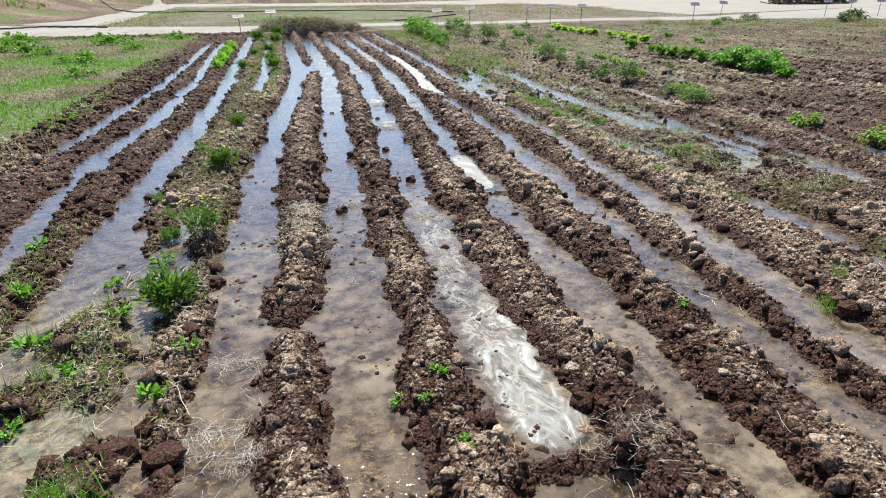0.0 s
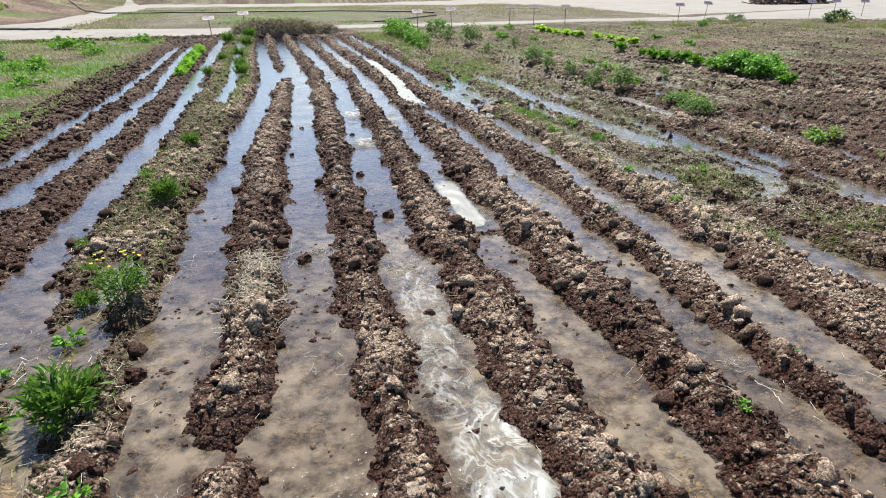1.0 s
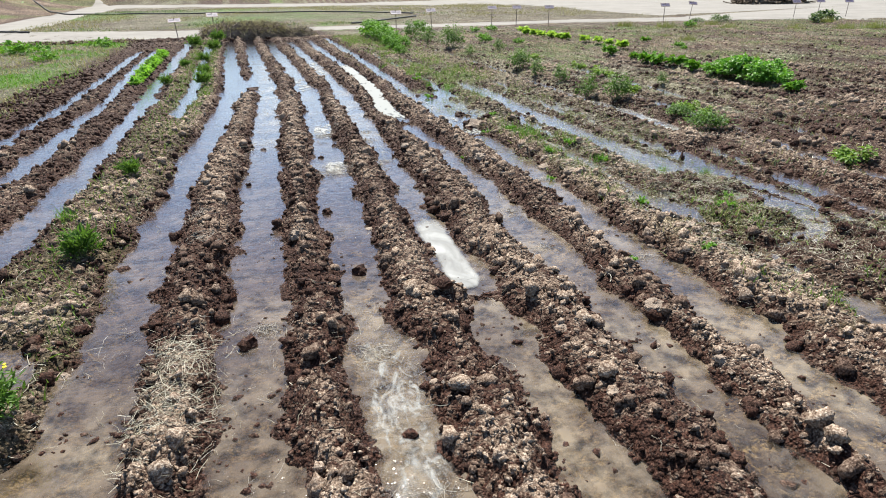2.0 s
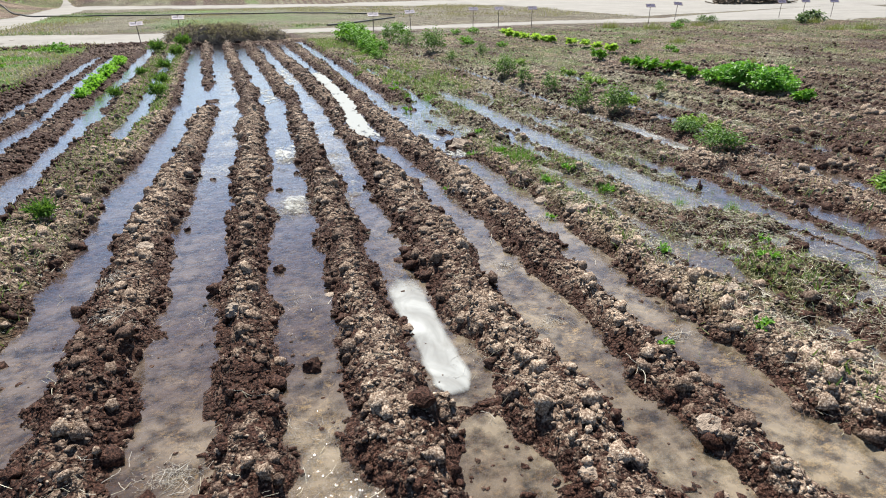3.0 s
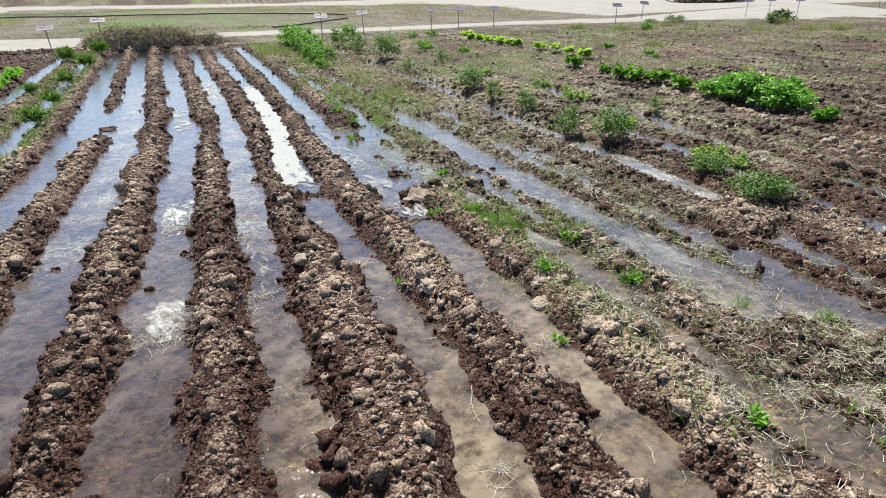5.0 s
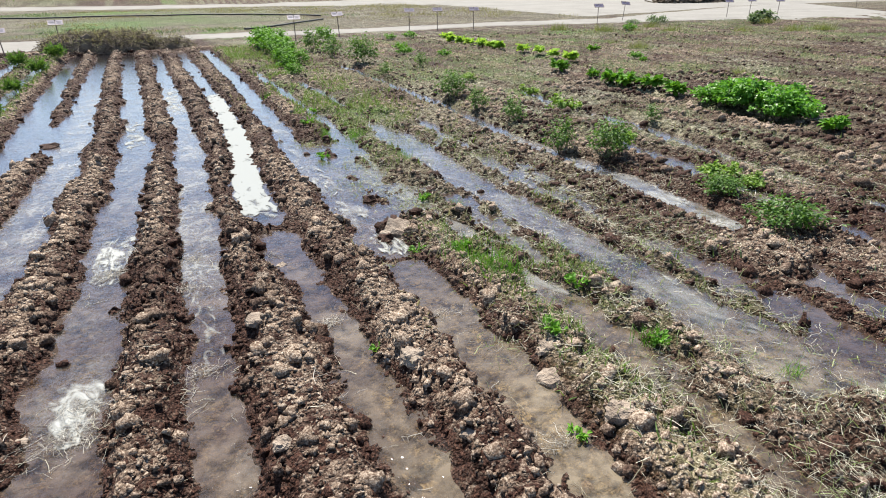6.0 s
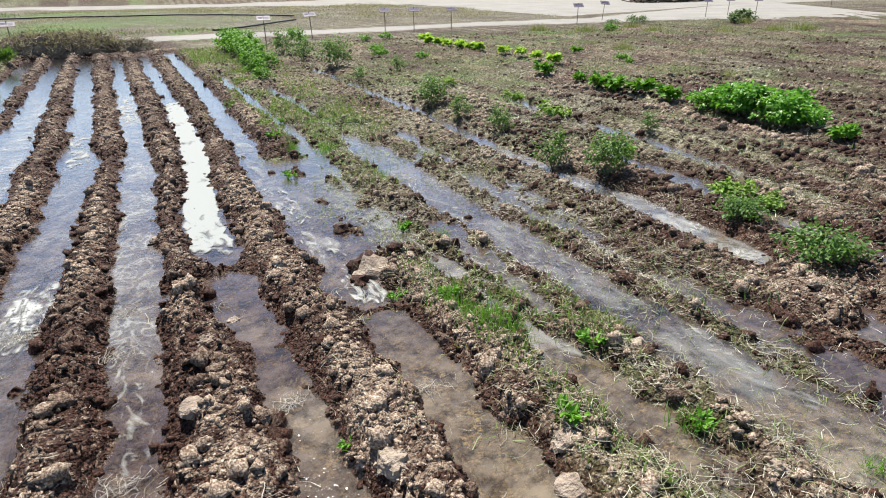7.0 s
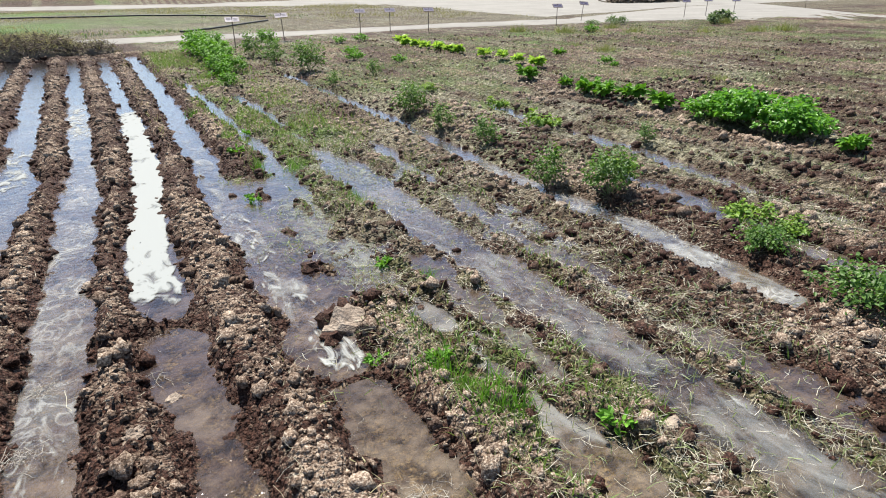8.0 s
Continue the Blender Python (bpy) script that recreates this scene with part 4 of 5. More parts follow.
# white roots and stalks washed up in the furrows
def root_mesh(seed):
    r = np.random.default_rng(seed)
    t = np.linspace(-0.5, 0.5, 7)
    y = r.uniform(-0.5, 0.5) * (t ** 2 - 0.1) + np.cumsum(0.05 * r.normal(size=7))
    z = 0.06 + 0.05 * r.random(7)
    out = [tube(np.stack([t, y, z], 1), 0.010 * (1.2 - np.abs(t)), 5)]
    for k in range(1, 7):
        s = np.linspace(0, 1, 4)
        a, q = r.uniform(0.4, 1.5) * r.choice((-1, 1)), r.uniform(0.12, 0.42)
        out.append(tube(np.stack([t[k] + q * s * math.cos(a), y[k] + q * s * math.sin(a) + 0.05 * s * s * r.normal(), z[k] - 0.03 * s], 1), 0.0075 * (1.2 - s), 4))
    return joined(out)


ROOTED = [(a, b, s, n // 10) for a, b, s, n in TANGLES] + [(2.45, 7.9, .09, 4), (3.0, 7.4, .12, 6), (2.35, 6.9, .1, 5), (2.5, 9.6, .1, 6), (1.75, 8.0, .1, 5), (3.15, 6.2, .1, 4), (-0.35, 2.2, .1, 8), (-0.4, 2.75, .08, 6), (0.2, 5.1, .1, 5), (0.45, 8.2, .1, 6), (0.6, 9.5, .1, 7), (1.3, 9.4, .1, 7)]
hx = np.concatenate([rng.normal(a, s, n) for a, b, s, n in ROOTED])
hy = np.concatenate([rng.normal(b, s, n) for a, b, s, n in ROOTED])
pick = rng.integers(0, 6, len(hx))
pieces = []
for k in range(6):
    s = pick == k
    pieces.append(repeated(*root_mesh(400 + k), np.stack([hx[s], hy[s], np.maximum(at_level(hx[s], hy[s]), -0.003)], 1), 0.04 + 0.11 * rng.random(int(s.sum())) ** 1.5, rng.uniform(0, 6.28, int(s.sum())), 0.08))
V, F = joined(pieces)
tagged(new("washed_roots", mesh_of("washed_roots", V, F, ROOTS)), "white roots and stalks washed up in the furrows", "roots", "", "stuff")


x, y, z, d = scatter(5200, -0.8, 5.2, 1.4, 12.0, lambda x, y, d, z: (d < -0.015) * (d > -0.09) * step01(0.05, 0.3, fbm(x, y, 0.35, 2, 67)))
hx, hy = np.repeat(x, 3) + rng.normal(0, 0.03, 3 * len(x)), np.repeat(y, 3) + rng.normal(0, 0.05, 3 * len(x))
straws("washed_bits", hx, hy, np.minimum(at_level(hx, hy), 0.0), 0.015 + 0.06 * rng.random(len(hx)) ** 2, "white bits of straw and root washed along the furrows", ROOTS)


def grass_chance(x, y, d, z):
    u = x - bend(y)
    g = step01(3.25, 3.5, u) * step01(5.3, 4.2, u) * 0.9 + step01(-0.42, -0.6, u) * step01(-1.3, -1.1, u) * (0.4 + 0.4 * step01(10, 14, y))
    g = np.maximum(g, 0.8 * step01(-0.5, -0.6, u) * step01(-2.1, -1.8, u) * step01(5.5, 4.0, y)) + 0.10 * step01(5, 6, u)
    return np.clip(g * step01(-0.05, 0.4, fbm(x, y, 0.6, 3, 27) + 0.22 * step01(10, 14, y) + 0.25 * step01(0, -0.4, u)) * (z > 0.004), 0, 1)


# pale weeds matted together with the straw
mats = [(a, b, s, n) for a, b, s, n in HEAPS if (a > 3.2 or a < -0.3) and b < 13]
mx = np.concatenate([rng.normal(a, 1.1 * s, n // 2) for a, b, s, n in mats])
my = np.concatenate([rng.normal(b, 1.2 * s, n // 2) for a, b, s, n in mats])
blades("weed_mats", np.stack([mx, my, np.maximum(at_level(mx, my), 0) + 0.01 * rng.random(len(mx))], 1), 0.03 + 0.08 * rng.random(len(mx)) ** 1.5, 0.022,
       leafy("pale_weed_leaf", (0.10, 0.15, 0.05), (0.30, 0.36, 0.17), 0.6, 0.3), "pale green weeds matted with straw on wet rows", "weeds", lean=(0.9, 2.4), tilt=0.6)


for x0, x1, y0, y1, count in ((3.2, 5.6, 4.0, 14.0, 60000), (3.2, 6.0, 14.0, 25.0, 56000), (-2.0, 0.0, 1.4, 11.0, 26000), (-1.4, 0.3, 11.0, 25.0, 24000)):
    x, y, z, d = scatter(count, x0, x1, y0, y1, grass_chance)
    blades("weedy_grass", np.stack([x, y, np.maximum(z, 0) - 0.005], 1), (0.02 + 0.075 * rng.random(len(x)) ** 1.5) * (1.2 if y0 > 10 else 1.0), 0.075 if y0 > 10 else 0.055, GRASS, "short green grass and weeds on the unhoed rows", "grass")
    s = rng.random(len(x)) < 0.75
    x, y = x[s] + rng.normal(0, 0.08, int(s.sum())), y[s] + rng.normal(0, 0.08, int(s.sum()))
    s = at_level(x, y) > 0.004
    x, y = x[s], y[s]
    blades("dry_grass", np.stack([x, y, np.maximum(at_level(x, y), 0) - 0.005], 1), 0.03 + 0.08 * rng.random(len(x)) ** 1.5, 0.024, DRYGRASS, "bleached grass among the weeds on the unhoed rows", "grass", lean=(0.6, 2.2))
x, y, z, d = scatter(56000, 5.2, 27.0, 6.0, 27.0, lambda x, y, d, z: (z > 0.01) * np.maximum(step01(0.5, -0.4, plot_row(x, y)), 0.7 * step01(11, 16, y)) * step01(-0.2, 0.3, fbm(x, y, 1.1, 3, 99) + 0.15 * step01(11, 16, y)))
blades("weedy_grass", np.stack([x, y, z - 0.005], 1), rng.uniform(0.03, 0.08, len(x)), 0.10, LEAF_GREY, "low grey-green weeds over the hoed plots", "grass")
x, y, z, d = scatter(52000, 3.0, 26.0, 5.0, 26.0, lambda x, y, d, z: (z > 0.01) * np.where(x > 6.8, np.maximum(step01(0.5, -0.4, plot_row(x, y)), 0.6 * step01(12, 17, y)), 1.0) * step01(-0.15, 0.3, fbm(x, y, 1.4, 3, 29)))
blades("dry_grass", np.stack([x, y, z - 0.005], 1), rng.uniform(0.04, 0.12, len(x)), 0.04, DRYGRASS, "bleached dry grass over the hoed plots", "grass")
x, y, z, d = scatter(84000, -13.0, -2.7, 6.0, 27.0, lambda x, y, d, z: (x < -2.9 - 0.3 * fbm(x, y, 0.8, 2, 2)) * (0.06 + 0.8 * step01(-0.05, 0.35, fbm(x, y, 1.5, 3, 95) + 0.3 * fbm(x, y, 0.4, 2, 59))))
blades("meadow_grass", np.stack([x, y, z - 0.005], 1), rng.uniform(0.03, 0.11, len(x)), 0.09, LUSH, "low green meadow beside the flooded rows", "grass")
x, y, z, d = scatter(30000, -13.0, -2.8, 6.0, 27.0, lambda x, y, d, z: 0.15 + 0.7 * step01(0.2, -0.2, fbm(x, y, 1.5, 3, 95)))
blades("dry_grass", np.stack([x, y, z - 0.005], 1), rng.uniform(0.05, 0.14, len(x)), 0.08, DRYGRASS, "bleached dry stalks among the meadow grass", "grass")
x, y, z, d = scatter(50000, -9.0, 24.0, 31.5, 58.0, lambda x, y, d, z: (y > 33 + 0.8 * fbm(x, y, 3, 2, 7)) * step01(-0.2, 0.35, fbm(x, y, 4.0, 3, 37)))
blades("dry_grass", np.stack([x, y, z], 1), rng.uniform(0.05, 0.14, len(x)), 0.12, DRYGRASS, "dry grass over the fallow field", "grass")
x, y, z, d = scatter(40000, -9.0, 14.0, 32.0, 56.0, lambda x, y, d, z: step01(0.0, 0.4, fbm(x, y, 4.5, 3, 39) - 0.04 * np.maximum(x, 0)))
blades("fallow_grass", np.stack([x, y, z], 1), rng.uniform(0.05, 0.15, len(x)), 0.14, LEAF_GREY, "green grass patches over the fallow field", "grass")
x, y, z, d = scatter(26000, -40.0, 30.0, 37.0, 100.0, lambda x, y, d, z: (z > 0.5) * step01(0.0, 0.3, fbm(x, y, 4, 3, 49)))
blades("bank_grass", np.stack([x, y, z], 1), rng.uniform(0.2, 0.7, len(x)), 0.12, GRASS, "patchy green growth on the earth banks", "grass")

# ---- plants ----
LEAF_V = np.array([(0, 0, 0), (0.32, 0.27, 0.05), (0.72, 0.2, 0.03), (1, 0, -0.1), (0.72, -0.2, 0.03), (0.32, -0.27, 0.05), (0.5, 0, -0.04)])
LEAF_F = np.array([(0, 6, 1), (1, 6, 2), (2, 6, 3), (3, 6, 4), (4, 6, 5), (5, 6, 0)])


def leaf_cloud(r, n, radius, height, size, droop, hollow=0.35, base=0.12, slim=1.0):
    """Leaves on the ends and along shoots that fan out from the foot."""
    shoots = max(7, n // 26)
    az, el = r.uniform(0, 6.283, shoots), r.uniform(0.25, 1.0, shoots)
    k = r.integers(0, shoots, n)
    t = hollow + (1 - hollow) * r.random(n)
    reach = radius * (1 - el[k] ** 2 * 0.75) * (0.8 + 0.3 * r.random(n))
    X = np.cos(az[k]) * reach * t + r.normal(0, radius * 0.11, n)
    Y = np.sin(az[k]) * reach * t + r.normal(0, radius * 0.11, n)
    Z = height * (base + (1 - base) * el[k] * t ** 0.8) + r.normal(0, height * 0.05, n)
    Z = np.maximum(Z, 0.015)
    yaw = np.arctan2(Y, X) + r.normal(0, 0.9, n)
    pitch = droop + r.normal(0, 0.45, n)
    rollv = r.normal(0, 0.5, n)
    s = size * (0.55 + 0.75 * r.random(n))
    V = (LEAF_V * np.array([1.0, slim, 1.0]))[None] * s[:, None, None]
    c, sn = np.cos(rollv)[:, None], np.sin(rollv)[:, None]
    V = np.stack([V[..., 0], V[..., 1] * c - V[..., 2] * sn, V[..., 1] * sn + V[..., 2] * c], -1)
    c, sn = np.cos(pitch)[:, None], np.sin(pitch)[:, None]
    V = np.stack([V[..., 0] * c + V[..., 2] * sn, V[..., 1], -V[..., 0] * sn + V[..., 2] * c], -1)
    c, sn = np.cos(yaw)[:, None], np.sin(yaw)[:, None]
    V = np.stack([V[..., 0] * c - V[..., 1] * sn, V[..., 0] * sn + V[..., 1] * c, V[..., 2]], -1)
    V = V + np.stack([X, Y, Z], 1)[:, None, :]
    F = (LEAF_F[None] + (np.arange(n) * 7)[:, None, None]).reshape(-1, 3)
    return V.reshape(-1, 3), F, az, el


def plant(name, seed, leaves, radius, height, size, leaf, label, category, group, droop=0.25, hollow=0.35, stems=9, flowers=0, base=0.12, slim=1.0):
    r = np.random.default_rng(seed)
    top = thing(name, 0, 0, 0, label, category, group)
    V, F, az, el = leaf_cloud(r, leaves, radius, height, size, droop, hollow, base, slim)
    part("foliage", V, F, leaf, top)
    for k in range(min(stems, len(az))):
        t = np.linspace(0, 1, 5)
        reach = radius * (1 - el[k] ** 2 * 0.75)
        P = np.stack([np.cos(az[k]) * reach * t, np.sin(az[k]) * reach * t, -0.03 + (height * 0.95 * el[k] + 0.03) * t ** 0.8], 1)
        V, F = tube(P, 0.0045 * (1 - 0.6 * t) * (0.5 + height), 5)
        part("stem", V, F, STEM, top)
    for k in range(flowers):
        a, q = r.uniform(0, 6.283), radius * 0.8 * math.sqrt(r.random())
        V, F = lump_mesh(300 + k, 1, 0.2, 0.45)
        part("flower", V * 0.009 + np.array([math.cos(a) * q, math.sin(a) * q, height * r.uniform(0.85, 1.08)]), F, PETAL, top, "small yellow flower")
    return top


def put_plant(ob, x, y, turn=0.0, size=1.0, first=False):
    z = max(float(at_level(x, y)[0]), 0.0) - 0.01
    m = pose(x, y, z, 0, 0, turn)
    if first:
        ob.matrix_world = m
        return ob
    made = copy_thing(ob, m)
    made.scale = (size, size, size)
    return made


def row_of(ob, places):
    """The plant itself at the first place, copies at the rest: (x, y, size)."""
    for k, (x, y, s) in enumerate(places):
        if k:
            put_plant(ob, x, y, 77 * k, s)
    x, y, s = places[0]
    put_plant(ob, x, y, 0, s, True)
    ob.scale = (s, s, s)


tomato = plant("tomato_plant", 5, 1200, 0.30, 0.46, 0.037, LEAF_TOMATO, "bushy dull green tomato plant beside the furrow", "plant", "vegetable plants")
row_of(tomato, ((6.2, 10.42, 0.95), (6.3, 14.45, 1.05), (6.4, 19.4, 1.5)))
sparse = plant("tomato_plant", 6, 620, 0.23, 0.42, 0.036, LEAF_TOMATO, "sparse upright tomato plant with thin leaves", "plant", "vegetable plants", 0.3)
row_of(sparse, ((5.98, 11.0, 1.0), (6.2, 13.4, 0.85), (6.25, 12.45, 0.9), (6.0, 22.7, 1.6), (6.1, 21.0, 1.35), (6.2, 17.4, .7), (7.4, 18.3, .9), (7.9, 11.6, .6)))
yellowing = plant("pepper_plant", 8, 420, 0.27, 0.26, 0.055, leafy("yellowing_leaf", (0.075, 0.17, 0.02), (0.21, 0.33, 0.05)), "low yellowing plant with broad leaves", "plant", "vegetable plants", 0.2)
row_of(yellowing, ((6.78, 9.42, 0.85), (6.9, 9.15, 0.6), (7.4, 12.95, 1.1), (6.6, 10.75, 0.8), (7.4, 16.0, 0.7), (6.6, 6.5, 0.9), (6.68, 5.5, 0.9), (7.7, 14.4, 0.8)))
low = plant("tomato_plant", 7, 1100, 0.40, 0.31, 0.045, LEAF_TOMATO, "low spreading green plant beside the wet furrow", "plant", "vegetable plants", 0.15, 0.3)
row_of(low, ((6.1, 8.22, 0.8), (6.3, 9.0, 0.6)))
bean = plant("bean_plant", 9, 820, 0.36, 0.40, 0.066, LEAF_BEAN, "dense deep green bean plant with broad leaves", "plant", "bean row", 0.15, 0.5)
row_of(bean, ((9.5, 12.1, 0.85), (9.55, 11.7, 1.05), (9.5, 11.35, 1.1), (9.75, 11.55, 1.15), (9.52, 11.0, 1.05), (9.9, 11.15, 1.15), (9.8, 11.9, 1.0), (9.62, 10.75, .9), (9.75, 12.15, .8)))
green = plant("leafy_plant", 12, 640, 0.38, 0.46, 0.065, LEAF_BRIGHT, "fresh green leafy plant in a row", "plant", "leafy green row", 0.1, 0.4)
row_of(green, ((4.9, 22.6, 1.1), (5.1, 25.0, 1.3), (5.0, 24.2, 1.35), (4.95, 23.4, 1.2), (4.85, 21.6, 1.0), (4.8, 20.6, 0.9), (4.7, 19.4, 0.8), (4.6, 18.5, 0.6), (7.0, 25.2, 1.1), (5.45, 24.6, 1.1), (5.3, 23.2, 1.0), (5.2, 21.9, .9), (5.1, 20.2, .8)))
lettuce = plant("lettuce", 14, 120, 0.15, 0.22, 0.11, LEAF_YELLOW, "pale yellow-green lettuce head in a row", "lettuce", "lettuce row", -0.25, 0.15, 0, 0, 0.25)
row_of(lettuce, ((10.8, 17.4, 1.2), (10.8, 18.15, 1.0), (10.85, 18.8, 1.0), (10.85, 19.5, 1.1), (10.8, 20.6, 1.2), (10.8, 21.2, 1.1), (10.75, 21.8, 1.2), (10.75, 22.4, 1.1), (10.75, 22.9, 1.2), (10.7, 23.5, 1.2), (10.75, 24.0, 1.3)))
chard = plant("lettuce", 15, 130, 0.24, 0.22, 0.12, LEAF_BRIGHT, "bright green lettuce plant in a row", "lettuce", "lettuce row", -0.2, 0.15, 0, 0, 0.2)
row_of(chard, ((9.6, 12.95, 1.0), (9.65, 13.55, 1.0), (9.55, 14.0, 1.0), (9.55, 14.35, 1.0), (9.7, 15.15, 0.7), (9.6, 16.2, 1.0), (9.5, 10.15, 0.8), (12.3, 16.6, .5), (12.5, 18.7, .7), (11.0, 22.0, .8)))
young = plant("leafy_plant", 17, 300, 0.20, 0.30, 0.08, leafy("lime_leaf", (0.09, 0.25, 0.02), (0.24, 0.48, 0.05), 0.6, 0.5), "low bright green plant in a wet row", "plant", "low green row", 0.0, 0.3)
row_of(young, tuple((-1.51 + 0.05 * math.sin(3.1 * k) - 0.004 * k, 14.9 + 0.38 * k, 0.62 + 0.15 * math.sin(5.0 * k)) for k in range(17)))
weed = plant("weed", 19, 620, 0.15, 0.20, 0.05, LEAF_TOMATO, "dark green weed tuft on the muddy ridge", "weed", "weeds", -0.7, 0.25, 9, 0, 0.12, 0.5)
row_of(weed, ((-0.79, 3.48, 1.3), (-0.72, 6.35, 1.05), (-0.70, 8.4, 0.9), (-0.95, 4.6, 0.6), (-0.25, 14.4, 1.3), (-0.2, 23.8, 1.8), (-0.9, 22.8, 1.8), (-0.35, 16.5, 1.2), (-0.45, 19.0, 1.3), (-0.8, 17.5, 1.0), (-0.25, 21, 1.5), (-0.95, 14.6, 1.0)))
bloom = plant("weed", 21, 560, 0.14, 0.24, 0.034, LEAF_TOMATO, "green weed with small yellow flowers", "weed", "weeds", -0.5, 0.25, 9, 14, 0.12, 0.55)
row_of(bloom, ((-0.72, 4.5, 1.3), (-0.85, 3.75, 0.55)))
sprout = plant("weed", 23, 46, 0.05, 0.055, 0.030, LEAF_BRIGHT, "small fresh green seedling on the ridge", "weed", "weeds", -0.3, 0.3, 3)
row_of(sprout, ((0.37, 2.27, 0.8), (0.57, 2.3, 0.9), (0.49, 2.18, 0.7), (0.59, 1.84, 0.8), (3.45, 9.2, 1.2), (3.6, 7.75, 1.5), (3.67, 8.95, 1.3), (3.95, 10.2, 1.4), (4.14, 8.2, 1.5), (4.15, 7.5, 1.3),
                (3.3, 7.1, 1.0), (2.9, 5.1, 0.9), (2.1, 2.6, 0.8), (2.75, 3.0, 0.8), (3.75, 6.2, 1.3), (4.2, 5.7, 1.4), (3.45, 5.0, 1.2), (4.6, 6.1, 1.2), (2.75, 8.1, 0.8), (-1.3, 2.5, 1.2), (-1.6, 2.9, 1.3), (-1.2, 3.9, 1.2), (3.5, 12.0, 1.6), (3.65, 13.4, 1.8), (4.0, 14.6, 1.8), (-1.45, 3.2, 1.8), (-1.55, 2.6, 1.9), (-1.15, 2.9, 1.4), (-0.95, 4.2, 1.6), (-1.7, 3.8, 1.8), (-1.05, 3.35, 1.5), (-1.3, 2.2, 1.8), (-0.6, 2.9, 1.3), (-1.85, 4.6, 1.7), (-0.75, 2.6, 1.5)))
tuft = thing("grass_tuft", 0, 0, 0, "upright green grass tuft on the wet ridge", "grass", "grass tufts")
n = 90
P = np.stack([rng.normal(0, 0.05, n), rng.normal(0, 0.05, n), np.zeros(n) - 0.01], 1)
pieces = []
for k in range(3):
    V, F = blade_mesh(0.25 + 0.4 * k, 0.017)
    pieces.append(repeated(V, F, P[k::3], rng.uniform(0.06, 0.18, len(P[k::3])), rng.uniform(0, 6.28, len(P[k::3])), 0.3))
V, F = joined(pieces)
part("foliage", V, F, LEAF_BRIGHT, tuft)
row_of(tuft, ((3.73, 8.53, 1.2), (-0.86, 1.9, 1.0), (-0.78, 1.86, 0.9), (-0.95, 1.95, 0.8), (-1.3, 2.9, .7), (-1.5, 3.3, .7), (-1.2, 5.6, .6), (4.55, 7.0, .6), (4.75, 6.6, .7), (3.62, 8.85, 1.0), (3.85, 8.5, 1.0), (3.68, 8.7, .7), (4.08, 9.85, .7), (3.75, 12.9, .9), (4.25, 11.5, .9), (3.61, 7.76, .6), (3.0, 2.48, .8), (3.25, 2.68, .7), (4.1, 7.52, .8), (-1.05, 5.1, .8), (-1.0, 7.2, .8), (4.1, 12.8, 1.0), (3.7, 14.2, 1.0), (3.6, 16, 1.1)))
yard = plant("shrub", 25, 520, 0.7, 0.5, 0.11, LEAF_GREY, "grey-green spreading shrub at the field's edge", "shrub", "shrubs", 0.1)
row_of(yard, ((22.0, 26.5, 0.8), (21.0, 26.8, 0.5)))
broad = plant("shrub", 27, 420, 0.75, 0.75, 0.2, LEAF_GREY, "big-leaved dark green plant by the road", "shrub", "shrubs", 0.2)
row_of(broad, ((26.2, 24.6, 0.72), (25.4, 24.3, 0.55)))
tall = thing("grass_clump", 0, 0, 0, "wispy olive green grass clump among dry clods", "grass", "olive clumps")
n = 260
P = np.stack([rng.normal(0, 0.16, n), rng.normal(0, 0.16, n), np.zeros(n) - 0.01], 1)
pieces = [repeated(*blade_mesh(0.25 + 0.4 * k, 0.022), P[k::3], rng.uniform(0.08, 0.30, len(P[k::3])), rng.uniform(0, 6.28, len(P[k::3])), 0.3) for k in range(3)]
part("foliage", *joined(pieces), leafy("olive_grass_leaf", (0.10, 0.135, 0.035), (0.24, 0.27, 0.10)), tall)
row_of(tall, ((14.3, 19.0, 0.9), (14.6, 20.5, 0.7), (19.5, 23.0, 1.1), (21.3, 21.5, 1.0), (17.4, 24.3, 1.3), (18.5, 24.0, 1.2), (23.0, 20.8, 1.2), (24.0, 20.3, 1.2), (12.6, 14.2, .6), (16.2, 25.5, 1.2), (20.2, 24.9, 1.0), (25.8, 24.2, 1.2)))
row = plant("leafy_plant", 30, 260, 0.4, 0.35, 0.09, LEAF_BRIGHT, "bright green leafy plant on the dry plot", "plant", "far green plants", 0.0)
row_of(row, ((18.2, 23.8, 0.9), (12.4, 17.0, 0.55), (9.1, 24.9, 0.7), (10.0, 25.4, 0.8), (8.3, 21.8, 0.7), (8.6, 19.6, 0.6), (8.0, 20.8, 0.7)))
meadow = plant("meadow_plant", 33, 300, 0.55, 0.28, 0.10, LEAF_BRIGHT, "bright green leafy clump in the meadow", "plant", "meadow clumps", -0.3)
row_of(meadow, ((-6.6, 19.6, 1.2), (-5.4, 22.5, 1.3), (-7.8, 21, 1.2), (-5.0, 17.2, 1.0), (-4.2, 14.4, .8), (-6.0, 14.0, 1.0), (-8.8, 24.5, 1.2), (-4.4, 20.2, .8), (-3.8, 24.3, .9)))


# ---- floating foam and painted sky sheen ----
SHEETS = []


